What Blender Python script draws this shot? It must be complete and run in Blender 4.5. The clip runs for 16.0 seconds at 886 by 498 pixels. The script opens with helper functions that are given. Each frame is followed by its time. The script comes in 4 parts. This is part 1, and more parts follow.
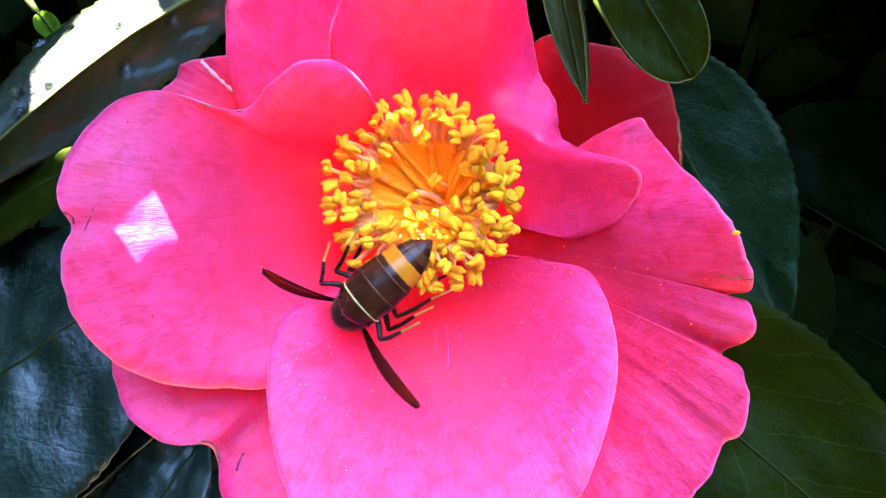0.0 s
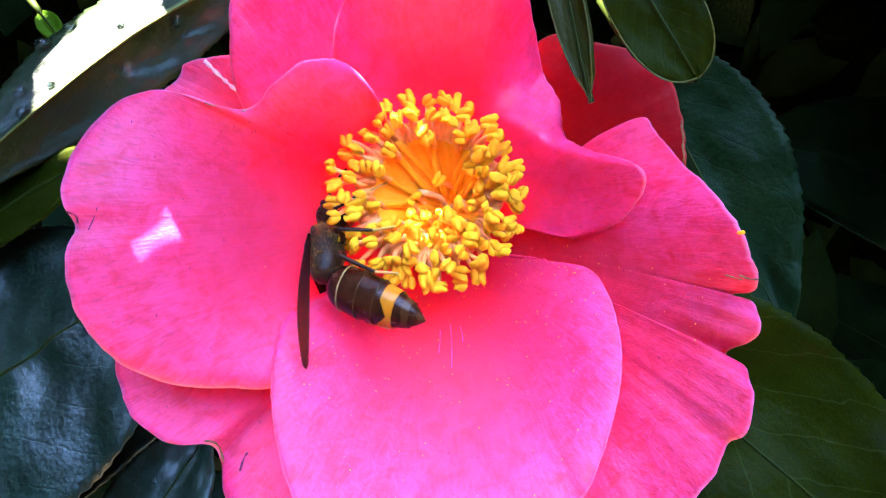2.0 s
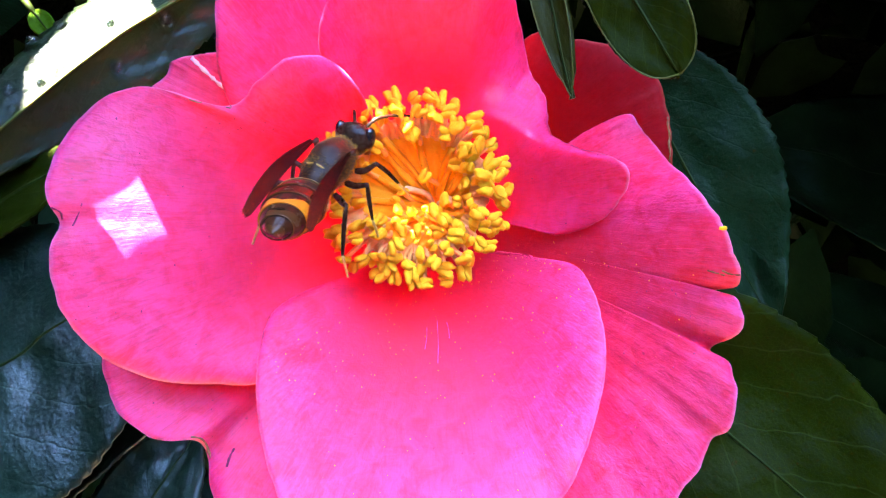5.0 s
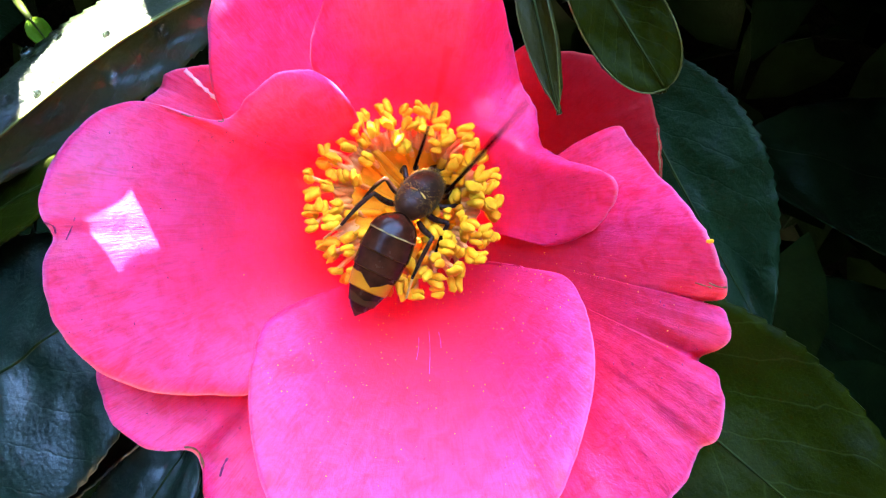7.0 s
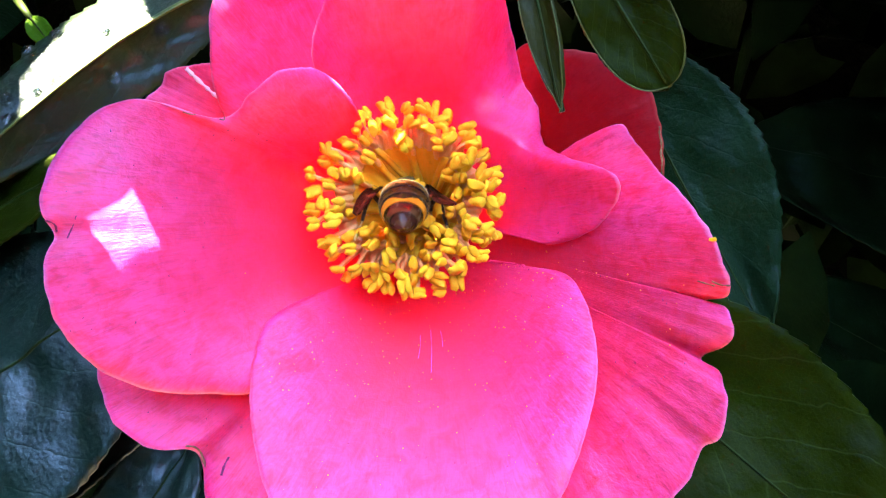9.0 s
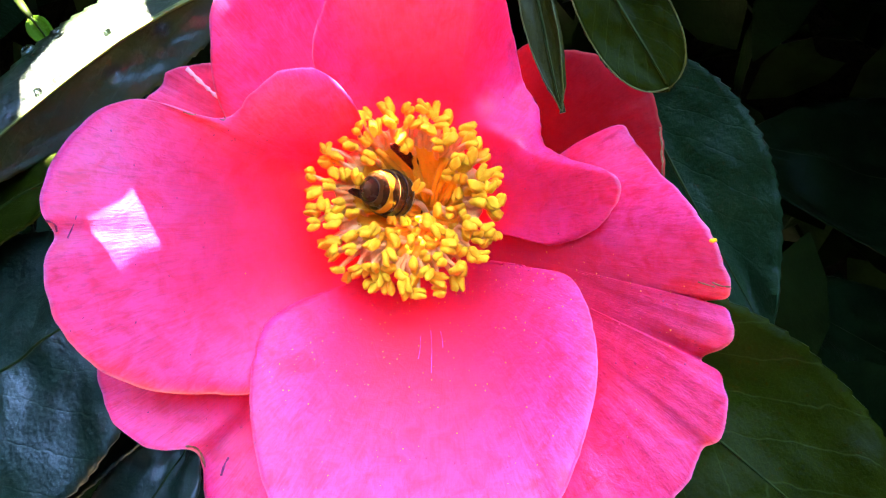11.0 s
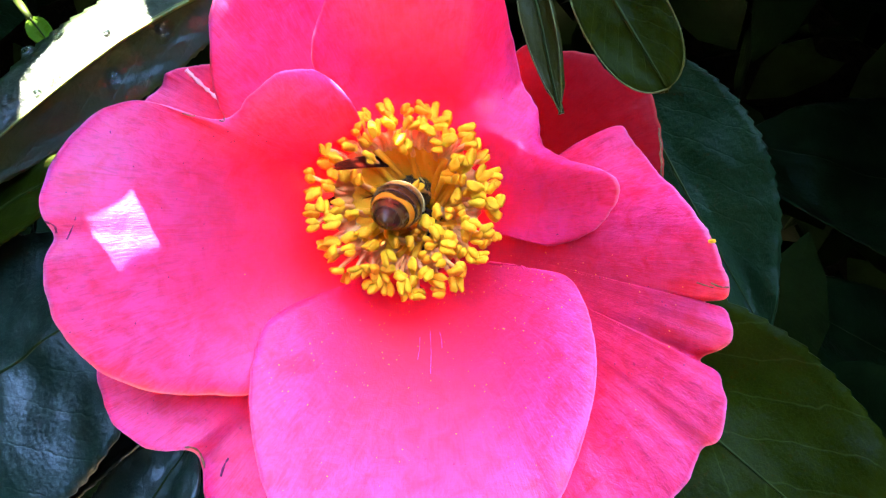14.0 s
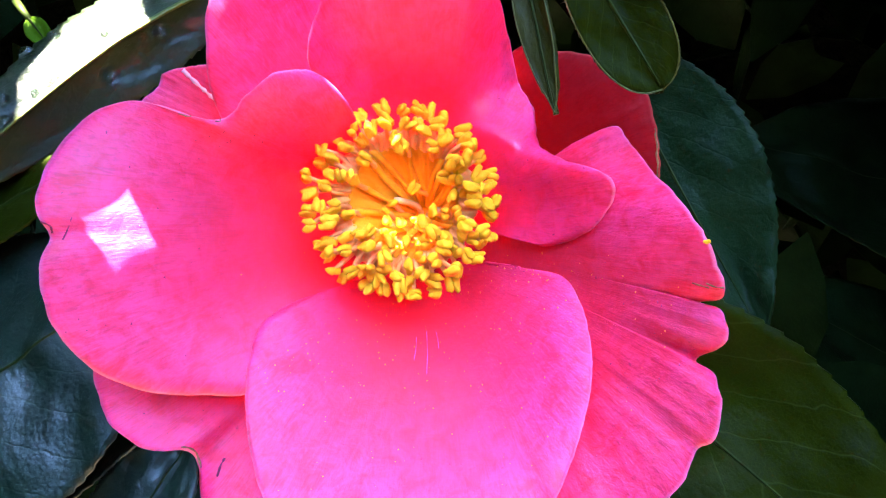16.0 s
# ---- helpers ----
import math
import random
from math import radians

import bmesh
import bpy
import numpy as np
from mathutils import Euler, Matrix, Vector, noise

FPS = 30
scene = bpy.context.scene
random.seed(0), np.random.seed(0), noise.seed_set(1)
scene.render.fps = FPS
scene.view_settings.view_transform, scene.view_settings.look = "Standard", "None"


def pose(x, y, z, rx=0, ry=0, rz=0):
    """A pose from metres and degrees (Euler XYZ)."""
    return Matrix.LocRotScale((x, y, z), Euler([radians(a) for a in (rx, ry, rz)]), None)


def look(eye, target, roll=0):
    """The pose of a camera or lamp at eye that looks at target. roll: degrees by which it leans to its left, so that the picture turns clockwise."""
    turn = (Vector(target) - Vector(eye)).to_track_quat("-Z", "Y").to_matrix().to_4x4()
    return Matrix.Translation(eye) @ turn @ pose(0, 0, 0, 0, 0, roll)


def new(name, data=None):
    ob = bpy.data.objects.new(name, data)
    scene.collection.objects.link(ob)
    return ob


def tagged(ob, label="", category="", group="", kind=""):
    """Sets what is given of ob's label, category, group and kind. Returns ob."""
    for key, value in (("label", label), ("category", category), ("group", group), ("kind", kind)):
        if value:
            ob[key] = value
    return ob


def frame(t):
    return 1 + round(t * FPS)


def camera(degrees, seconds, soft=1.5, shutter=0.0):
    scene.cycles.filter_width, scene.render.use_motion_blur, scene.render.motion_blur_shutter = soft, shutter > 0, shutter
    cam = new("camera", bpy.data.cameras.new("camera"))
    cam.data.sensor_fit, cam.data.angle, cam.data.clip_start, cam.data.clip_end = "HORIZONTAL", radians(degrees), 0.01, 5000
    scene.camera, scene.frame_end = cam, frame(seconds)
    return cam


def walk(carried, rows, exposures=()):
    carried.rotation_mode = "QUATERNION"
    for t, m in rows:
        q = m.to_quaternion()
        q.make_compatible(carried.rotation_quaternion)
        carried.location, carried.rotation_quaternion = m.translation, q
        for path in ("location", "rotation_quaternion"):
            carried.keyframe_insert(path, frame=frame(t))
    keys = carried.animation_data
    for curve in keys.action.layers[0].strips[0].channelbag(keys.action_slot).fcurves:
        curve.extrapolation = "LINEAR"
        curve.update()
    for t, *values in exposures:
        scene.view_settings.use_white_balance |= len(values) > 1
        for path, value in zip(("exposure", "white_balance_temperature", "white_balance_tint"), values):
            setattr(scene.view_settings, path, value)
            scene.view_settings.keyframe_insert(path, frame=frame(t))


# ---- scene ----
cam = camera(62.2, 16.0, 1.2, 0.5)
MM = 0.001
EYE, TILT = 1.30, -28.0
# the camera's first pose; the rows slide it by millimetres (right, up, forward) and turn it by degrees
BASE = pose(0, 0, EYE, 90 + TILT, 0, 0)
ROWS = [
    (0.0, 0.00, 0.00, 0.00, 0.00, 0.00, 0.00),
    (0.5, -0.12, 0.05, 0.02, 0.02, -0.01, 0.09),
    (1.0, -0.59, -0.08, 0.14, 0.00, -0.00, 0.01),
    (1.5, -0.09, 0.12, -0.06, 0.01, -0.00, 0.08),
    (2.0, -0.42, -0.05, 0.08, 0.01, 0.01, -0.02),
    (2.5, 1.52, -0.12, -0.46, 0.02, -0.00, -0.07),
    (3.0, -0.37, 0.58, -0.19, 0.03, -0.02, 0.33),
    (3.5, -0.20, -0.18, 0.05, 0.02, 0.00, 0.11),
    (4.0, 0.44, -0.51, -0.13, 0.01, -0.00, 0.02),
    (6.5, 1.95, 0.41, -0.59, 0.02, -0.00, 0.05),
    (7.0, 2.30, 0.86, -0.87, 0.04, 0.00, 0.11),
    (7.5, 1.61, 0.58, -0.56, 0.03, 0.00, 0.03),
    (8.0, 1.83, 0.50, -0.62, 0.03, 0.00, 0.03),
    (8.5, 1.87, 0.66, -0.68, 0.03, 0.00, 0.08),
    (9.0, 2.06, 0.68, -0.69, 0.02, 0.00, 0.12),
    (11.5, 2.02, 0.76, -0.66, 0.02, 0.01, 0.01),
    (12.0, 2.44, 0.79, -0.77, 0.03, 0.02, 0.05),
    (12.5, 2.41, 0.85, -0.75, 0.03, 0.02, 0.02),
    (13.0, 2.34, 0.79, -0.75, 0.03, 0.02, 0.05),
    (13.5, 2.24, 0.84, -0.78, 0.03, 0.02, 0.06),
    (14.0, 2.14, 0.81, -0.74, 0.03, 0.02, 0.07),
    (14.5, 2.31, 0.88, -0.88, 0.04, 0.01, 0.08),
    (15.0, 2.02, 0.84, -0.70, 0.03, 0.01, 0.10),
    (15.5, 2.35, 0.92, -0.80, 0.03, 0.01, 0.08),
    (16.0, 2.60, 0.84, -0.82, 0.04, 0.02, 0.06),
]
walk(cam, [(t, BASE @ pose(a * MM, b * MM, -c * MM, pitch, yaw, -roll)) for t, a, b, c, yaw, pitch, roll in ROWS])
# the flower's own frame: origin at the base of the stamens, z out of the bloom, millimetres
FLOWER = BASE @ Matrix.Translation((0.08 * MM, 5.2 * MM, -98.0 * MM))


# ---- light ----
SUN_WAY = Vector((-0.18, 0.85, 0.42)).normalized()      # from the flower to the sun, flower frame
sun_world = (BASE.to_3x3() @ SUN_WAY).normalized()
scene.view_settings.exposure = 5.8
world = bpy.data.worlds.new("sky")
scene.world = world
world.use_nodes = True
wt = world.node_tree
sky = wt.nodes.new("ShaderNodeTexSky")
sky.sky_type, sky.sun_disc, sky.ozone_density = "NISHITA", False, 7.0
sky.dust_density = 0.2
sky.sun_elevation = math.asin(sun_world.z)
sky.sun_rotation = math.atan2(sun_world.x, sun_world.y)
wt.links.new(sky.outputs[0], wt.nodes["Background"].inputs[0])
wt.nodes["Background"].inputs[1].default_value = 0.135
sun = new("sun", bpy.data.lights.new("sun", "SUN"))
sun.data.energy, sun.data.angle, sun.data.color = 5.0, radians(0.53), (1.0, 0.95, 0.86)
sun.matrix_world = look(sun_world * 3, (0, 0, 0))


# ---- materials ----
class Shader:
    """A small node material builder."""

    def __init__(self, name):
        self.mat = bpy.data.materials.new(name)
        self.mat.use_nodes = True
        self.tree = self.mat.node_tree
        self.bsdf = self.tree.nodes["Principled BSDF"]
        self.out = self.tree.nodes["Material Output"]

    def node(self, kind, **inputs):
        n = self.tree.nodes.new(kind)
        for key, value in inputs.items():
            self.put(n.inputs[key.replace("_", " ")], value)
        return n

    def put(self, socket, value):
        if isinstance(value, bpy.types.NodeSocket):
            self.tree.links.new(value, socket)
        else:
            socket.default_value = value

    def set(self, **inputs):
        for key, value in inputs.items():
            self.put(self.bsdf.inputs[key.replace("_", " ")], value)
        return self

    def coords(self, which="Object"):
        return self.tree.nodes.new("ShaderNodeTexCoord").outputs[which]

    def stretch(self, vec, x, y, z):
        m = self.node("ShaderNodeMapping", Vector=vec)
        m.inputs["Scale"].default_value = (x, y, z)
        return m.outputs[0]

    def noise(self, vec, scale, detail=4.0, rough=0.55, bent=0.0):
        return self.node("ShaderNodeTexNoise", Vector=vec, Scale=scale, Detail=detail, Roughness=rough, Distortion=bent).outputs["Fac"]

    def ramp(self, fac, *stops):
        r = self.node("ShaderNodeValToRGB", Fac=fac)
        e = r.color_ramp.elements
        while len(e) < len(stops):
            e.new(0.5)
        for k, (p, c) in zip(e, stops):
            k.position, k.color = p, (*c, 1) if len(c) == 3 else c
        return r.outputs["Color"]

    def grey(self, fac, a, b, lo=0.0, hi=1.0):
        r = self.node("ShaderNodeMapRange", Value=fac)
        for i, v in enumerate((a, b, lo, hi)):
            r.inputs[i + 1].default_value = v
        return r.outputs[0]

    def mix(self, fac, a, b, mode="MIX"):
        m = self.tree.nodes.new("ShaderNodeMix")
        m.data_type, m.blend_type = "RGBA", mode
        for i, v in ((0, fac), (6, a), (7, b)):
            self.put(m.inputs[i], (*v, 1) if isinstance(v, tuple) and len(v) == 3 else v)
        return m.outputs[2]

    def math(self, op, a, b=0.0):
        m = self.tree.nodes.new("ShaderNodeMath")
        m.operation = op
        self.put(m.inputs[0], a)
        self.put(m.inputs[1], b)
        return m.outputs[0]

    def bump(self, height, strength, distance):
        b = self.node("ShaderNodeBump", Height=height, Strength=strength, Distance=distance)
        self.put(self.bsdf.inputs["Normal"], b.outputs[0])
        return b.outputs[0]

    def translucent(self, color, share):
        """Lets part of the light through, as a petal or leaf does."""
        t = self.node("ShaderNodeBsdfTranslucent", Color=color)
        m = self.node("ShaderNodeMixShader", Fac=share)
        self.tree.links.new(self.bsdf.outputs[0], m.inputs[1])
        self.tree.links.new(t.outputs[0], m.inputs[2])
        self.tree.links.new(m.outputs[0], self.out.inputs[0])
        return self


def petal_material(name, body, margin, gloss=1.0, relief=1.0):
    s = Shader(name)
    uv = s.coords("UV")
    split = s.node("ShaderNodeSeparateXYZ", Vector=uv)
    streak = s.noise(s.stretch(uv, 90, 9, 1), 1.0, 5.0, 0.65, 1.3)
    fine = s.noise(s.stretch(uv, 170, 18, 1), 1.0, 3.0, 0.55, 1.0)
    blotch = s.noise(s.coords(), 70.0, 3.0)
    mottle = s.noise(s.coords(), 380.0, 4.0, 0.65, 0.6)
    grain = s.noise(s.coords(), 1900.0, 3.0)
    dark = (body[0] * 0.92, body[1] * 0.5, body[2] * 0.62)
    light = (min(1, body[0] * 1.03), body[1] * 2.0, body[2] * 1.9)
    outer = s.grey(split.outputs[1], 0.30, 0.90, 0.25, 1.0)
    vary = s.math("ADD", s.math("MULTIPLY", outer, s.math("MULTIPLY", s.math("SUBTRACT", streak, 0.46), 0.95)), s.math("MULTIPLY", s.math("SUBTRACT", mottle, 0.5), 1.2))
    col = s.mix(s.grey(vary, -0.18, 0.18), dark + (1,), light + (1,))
    # light bounced between petals, put in as a redder colour towards the base
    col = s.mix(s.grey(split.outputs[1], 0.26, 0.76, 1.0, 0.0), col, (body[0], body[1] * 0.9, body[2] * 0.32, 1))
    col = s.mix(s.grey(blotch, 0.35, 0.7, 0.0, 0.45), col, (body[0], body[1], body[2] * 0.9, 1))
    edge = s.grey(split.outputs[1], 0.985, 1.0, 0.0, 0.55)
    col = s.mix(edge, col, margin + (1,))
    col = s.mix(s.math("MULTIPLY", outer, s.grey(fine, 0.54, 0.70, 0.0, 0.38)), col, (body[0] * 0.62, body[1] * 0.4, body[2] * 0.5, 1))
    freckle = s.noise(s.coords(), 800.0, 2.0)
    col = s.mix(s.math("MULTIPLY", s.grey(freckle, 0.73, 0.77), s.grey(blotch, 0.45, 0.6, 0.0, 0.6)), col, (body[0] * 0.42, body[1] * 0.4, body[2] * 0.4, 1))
    s.set(Base_Color=col, Roughness=s.grey(grain, 0.3, 0.7, 0.42, 0.58))
    s.bsdf.inputs["Specular IOR Level"].default_value = 0.72 * gloss
    s.bsdf.inputs["Sheen Weight"].default_value = 0.10 * gloss
    s.bsdf.inputs["Sheen Roughness"].default_value = 0.60
    # violet tint stands in for blue sky mirrored in the petals
    s.bsdf.inputs["Sheen Tint"].default_value = (0.42, 0.32, 1.0, 1)
    h = s.math("ADD", s.math("MULTIPLY", outer, s.math("ADD", s.math("MULTIPLY", streak, 0.6), s.math("MULTIPLY", fine, 0.5))), s.math("ADD", s.math("MULTIPLY", grain, 0.45), s.math("MULTIPLY", mottle, 1.2)))
    s.bump(h, 0.4 * relief, 0.0004)
    return s.translucent(s.mix(1.0, col, (1.0, 0.55, 0.08, 1), "MULTIPLY"), 0.52).mat


def leaf_material(name, deep, fresh, vein, rough, coat, spec=0.36, relief=1.0, veined=0.07):
    s = Shader(name)
    uv = s.coords("UV")
    split = s.node("ShaderNodeSeparateXYZ", Vector=uv)
    u, v = split.outputs[0], split.outputs[1]
    across = s.math("ABSOLUTE", s.math("SUBTRACT", v, 0.5))
    wob = s.noise(s.stretch(uv, 9, 6, 1), 1.0, 3.0)
    wave = s.math("SUBTRACT", s.math("MULTIPLY", u, 8.0), s.math("MULTIPLY", across, 5.0))
    wave = s.math("ADD", wave, s.math("MULTIPLY", wob, 0.55))
    near = s.math("ABSOLUTE", s.math("SUBTRACT", s.math("FRACT", wave), 0.5))
    veins = s.grey(near, 0.0, 0.035, 1.0, 0.0)
    cells = s.node("ShaderNodeTexVoronoi", Vector=s.stretch(uv, 22, 14, 1))
    cells.feature = "DISTANCE_TO_EDGE"
    net = s.grey(cells.outputs["Distance"], 0.0, 0.05, 0.35, 0.0)
    veins = s.math("MAXIMUM", s.math("MULTIPLY", veins, 0.8), net)
    tone = s.noise(s.coords(), 55.0, 5.0)
    grain = s.noise(s.coords(), 700.0, 4.0)
    col = s.mix(s.grey(tone, 0.35, 0.68), deep + (1,), fresh + (1,))
    col = s.mix(s.math("MULTIPLY", veins, veined), col, vein + (1,))
    s.set(Base_Color=col, Roughness=s.grey(grain, 0.3, 0.75, rough * 0.95, rough * 1.2))
    s.bsdf.inputs["Coat Weight"].default_value = coat
    s.bsdf.inputs["Specular IOR Level"].default_value = spec
    s.bsdf.inputs["Coat Roughness"].default_value = 0.14
    h = s.math("ADD", s.math("MULTIPLY", veins, -0.05), s.math("ADD", s.math("MULTIPLY", grain, 0.35), s.math("MULTIPLY", tone, 1.2)))
    s.bump(h, 0.55 * relief, 0.0006)
    return s.translucent(s.mix(1.0, col, (1.0, 1.15, 0.4, 1), "MULTIPLY"), 0.12).mat


def grained(name, dark, light, scale, rough=(0.4, 0.6), bump=0.3, depth=0.0002, spec=0.5, glow_share=0.0, metal=0.0, inner=0.0):
    s = Shader(name)
    big = s.noise(s.coords(), scale, 4.0)
    small = s.noise(s.coords(), scale * 7, 3.0)
    col = s.mix(s.grey(big, 0.33, 0.68), dark + (1,), light + (1,))
    col = s.mix(s.grey(small, 0.6, 0.75, 0.0, 0.3), col, tuple(c * 0.6 for c in dark) + (1,))
    s.set(Base_Color=col, Roughness=s.grey(small, 0.3, 0.7, *rough), Metallic=metal)
    s.bsdf.inputs["Specular IOR Level"].default_value = spec
    s.bump(s.math("ADD", big, s.math("MULTIPLY", small, 0.4)), bump, depth)
    if inner:                            # light wanders inside soft tissue
        s.bsdf.inputs["Subsurface Weight"].default_value = inner
        s.bsdf.inputs["Subsurface Radius"].default_value = (1.0, 0.55, 0.12)
        s.bsdf.inputs["Subsurface Scale"].default_value = 0.003
    if glow_share:
        s.translucent(col, glow_share)
    return s.mat


def tergite_material(name, start, notch, bright):
    """Hornet back plate: v runs to the rear; the bright band begins at start and leaves a notch on the back's middle."""
    s = Shader(name)
    split = s.node("ShaderNodeSeparateXYZ", Vector=s.coords("UV"))
    off = s.math("ABSOLUTE", s.math("SUBTRACT", split.outputs[0], 0.5))
    limit = s.math("ADD", s.math("MULTIPLY", s.grey(off, 0.0, 0.11, 1.0, 0.0), notch), start)
    wob = s.noise(s.coords(), 900.0, 3.0)
    limit = s.math("ADD", limit, s.math("MULTIPLY", s.math("SUBTRACT", wob, 0.5), 0.12))
    band = s.grey(s.math("SUBTRACT", split.outputs[1], limit), -0.02, 0.03)
    tone = s.noise(s.coords(), 420.0, 5.0)
    brown = s.mix(s.grey(tone, 0.3, 0.7), (0.016, 0.0038, 0.0015, 1), (0.062, 0.014, 0.005, 1))
    col = s.mix(band, brown, s.mix(s.grey(tone, 0.3, 0.7), tuple(c * 0.75 for c in bright) + (1,), bright + (1,)))
    s.set(Base_Color=col, Roughness=s.grey(wob, 0.3, 0.7, 0.14, 0.30))
    s.bsdf.inputs["Specular IOR Level"].default_value = 0.16
    s.bump(s.math("ADD", tone, s.math("MULTIPLY", s.noise(s.coords(), 4000.0), 0.6)), 0.25, 0.0001)
    return s.mat


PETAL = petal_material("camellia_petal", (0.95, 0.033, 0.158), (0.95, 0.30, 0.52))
# redder base than PETAL stands in for the sky light this petal misses
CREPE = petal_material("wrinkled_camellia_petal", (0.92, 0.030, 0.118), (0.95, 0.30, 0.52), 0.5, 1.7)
# the far right petal's shade is mixed into this darker, duller red
SHADED_PETAL = petal_material("shaded_camellia_petal", (0.34, 0.002, 0.005), (0.45, 0.08, 0.06), 0.15, 0.25)
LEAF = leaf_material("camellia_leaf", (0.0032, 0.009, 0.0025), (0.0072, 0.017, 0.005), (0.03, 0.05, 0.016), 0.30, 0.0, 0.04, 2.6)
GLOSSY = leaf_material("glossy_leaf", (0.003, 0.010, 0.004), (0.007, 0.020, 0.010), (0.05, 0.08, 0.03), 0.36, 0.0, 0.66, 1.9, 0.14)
OLIVE = leaf_material("olive_leaf", (0.0066, 0.0086, 0.0003), (0.0125, 0.0165, 0.0005), (0.06, 0.08, 0.02), 0.36, 0.0, 0.02, 1.6, 0.20)
BRIGHT_GREEN = leaf_material("bright_green_leaf", (0.035, 0.075, 0.002), (0.05, 0.10, 0.003), (0.05, 0.09, 0.02), 0.5, 0.0, 0.03)
YELLOWING = leaf_material("yellowing_leaf", (0.016, 0.015, 0.001), (0.030, 0.027, 0.002), (0.06, 0.06, 0.01), 0.36, 0.0, 0.08, 1.4, 0.10)
WET = leaf_material("wet_leaf", (0.006, 0.012, 0.003), (0.011, 0.021, 0.005), (0.10, 0.14, 0.03), 0.36, 0.14, 0.20, 2.4)
RIB = grained("leaf_rib", (0.010, 0.016, 0.002), (0.020, 0.028, 0.004), 300, spec=0.06)
# wet leaf's midrib only: the sunlight along it is put into this brighter green
SUNLIT_RIB = grained("sunlit_rib", (0.045, 0.055, 0.004), (0.08, 0.09, 0.008), 300, spec=0.2)
LEAF_RIM = grained("pale_leaf_rim", (0.030, 0.030, 0.004), (0.070, 0.066, 0.012), 400, spec=0.15)
BARK = grained("twig_bark", (0.028, 0.022, 0.015), (0.075, 0.06, 0.042), 160, (0.7, 0.9), 0.6, 0.0006)
ANTHER = grained("anther_pollen", (0.99, 0.33, 0.004), (0.99, 0.47, 0.012), 500, (0.6, 0.8), 0.3, 0.0002, 0.2, 0.10, 0.0, 0.15)
FILAMENT = grained("filament", (0.99, 0.36, 0.08), (0.99, 0.46, 0.15), 250, (0.4, 0.6), 0.2, 0.0001, 0.25, 0.30)
TUBE = grained("stamen_tube", (0.99, 0.34, 0.006), (0.99, 0.44, 0.02), 220, (0.45, 0.6), 0.3, 0.0002, 0.2, 0.25)
STYLE = grained("style", (0.80, 0.42, 0.16), (0.90, 0.58, 0.26), 300, spec=0.4, glow_share=0.25)
DEADEDGE = grained("withered_edge", (0.10, 0.03, 0.012), (0.34, 0.15, 0.06), 400, (0.7, 0.9), 0.6, 0.0003, 0.2)
BRUISE = grained("petal_bruise", (0.16, 0.008, 0.03), (0.30, 0.015, 0.07), 900, (0.6, 0.8), 0.4, 0.0002, 0.2)
PALE_STREAK = grained("petal_streak", (0.90, 0.10, 0.36), (0.95, 0.17, 0.46), 300, spec=0.3, glow_share=0.2)
CREASE = grained("bleached_crease", (0.85, 0.42, 0.48), (0.92, 0.62, 0.62), 300, spec=0.3, glow_share=0.2)
CHITIN = grained("dark_chitin", (0.013, 0.005, 0.003), (0.046, 0.015, 0.007), 350, (0.2, 0.35), 0.35, 0.0001, 0.13)
THORAX = grained("velvet_thorax", (0.018, 0.006, 0.003), (0.056, 0.018, 0.007), 500, (0.30, 0.5), 0.6, 0.0002, 0.13)
RUST = grained("rusty_chitin", (0.24, 0.07, 0.012), (0.42, 0.15, 0.025), 350, (0.35, 0.5), 0.3, 0.0001, 0.5)
YELLOW = grained("yellow_tarsus", (0.50, 0.22, 0.03), (0.68, 0.36, 0.08), 500, (0.4, 0.6), 0.3, 0.0001, 0.4)
SIDE_YELLOW = grained("yellow_side_patch", (0.10, 0.07, 0.006), (0.46, 0.34, 0.03), 900, (0.5, 0.7), 0.6, 0.0002, 0.2)
HAIR = grained("golden_hair", (0.13, 0.058, 0.008), (0.36, 0.18, 0.025), 900, (0.5, 0.7), 0.1, 0.0001, 0.3)
EYE_DARK = grained("compound_eye", (0.008, 0.005, 0.005), (0.022, 0.012, 0.01), 2500, (0.18, 0.3), 0.2, 0.00005, 0.6)
# ground out of view, made pale so it bounces warm light onto the petals
SOIL = grained("soil", (0.11, 0.08, 0.05), (0.20, 0.15, 0.10), 9, (0.8, 0.95), 0.8, 0.02, 0.2)
# near-black: the deep shade inside the bush is put into the colour
BUSH_SHADE = grained("bush_shade", (0.0004, 0.0007, 0.0004), (0.001, 0.0016, 0.001), 25, (0.8, 0.95), 0.8, 0.02, 0.01)
BAND_THIN = tergite_material("plate_thin_line", 0.88, 0.0, (0.70, 0.42, 0.14))
BAND_DIM = tergite_material("plate_dim_line", 0.91, 0.0, (0.19, 0.075, 0.02))
BAND_WIDE = tergite_material("plate_orange_band", 0.30, 0.42, (0.60, 0.165, 0.008))
BAND_NONE = tergite_material("plate_brown", 0.42, 0.2, (0.080, 0.024, 0.007))


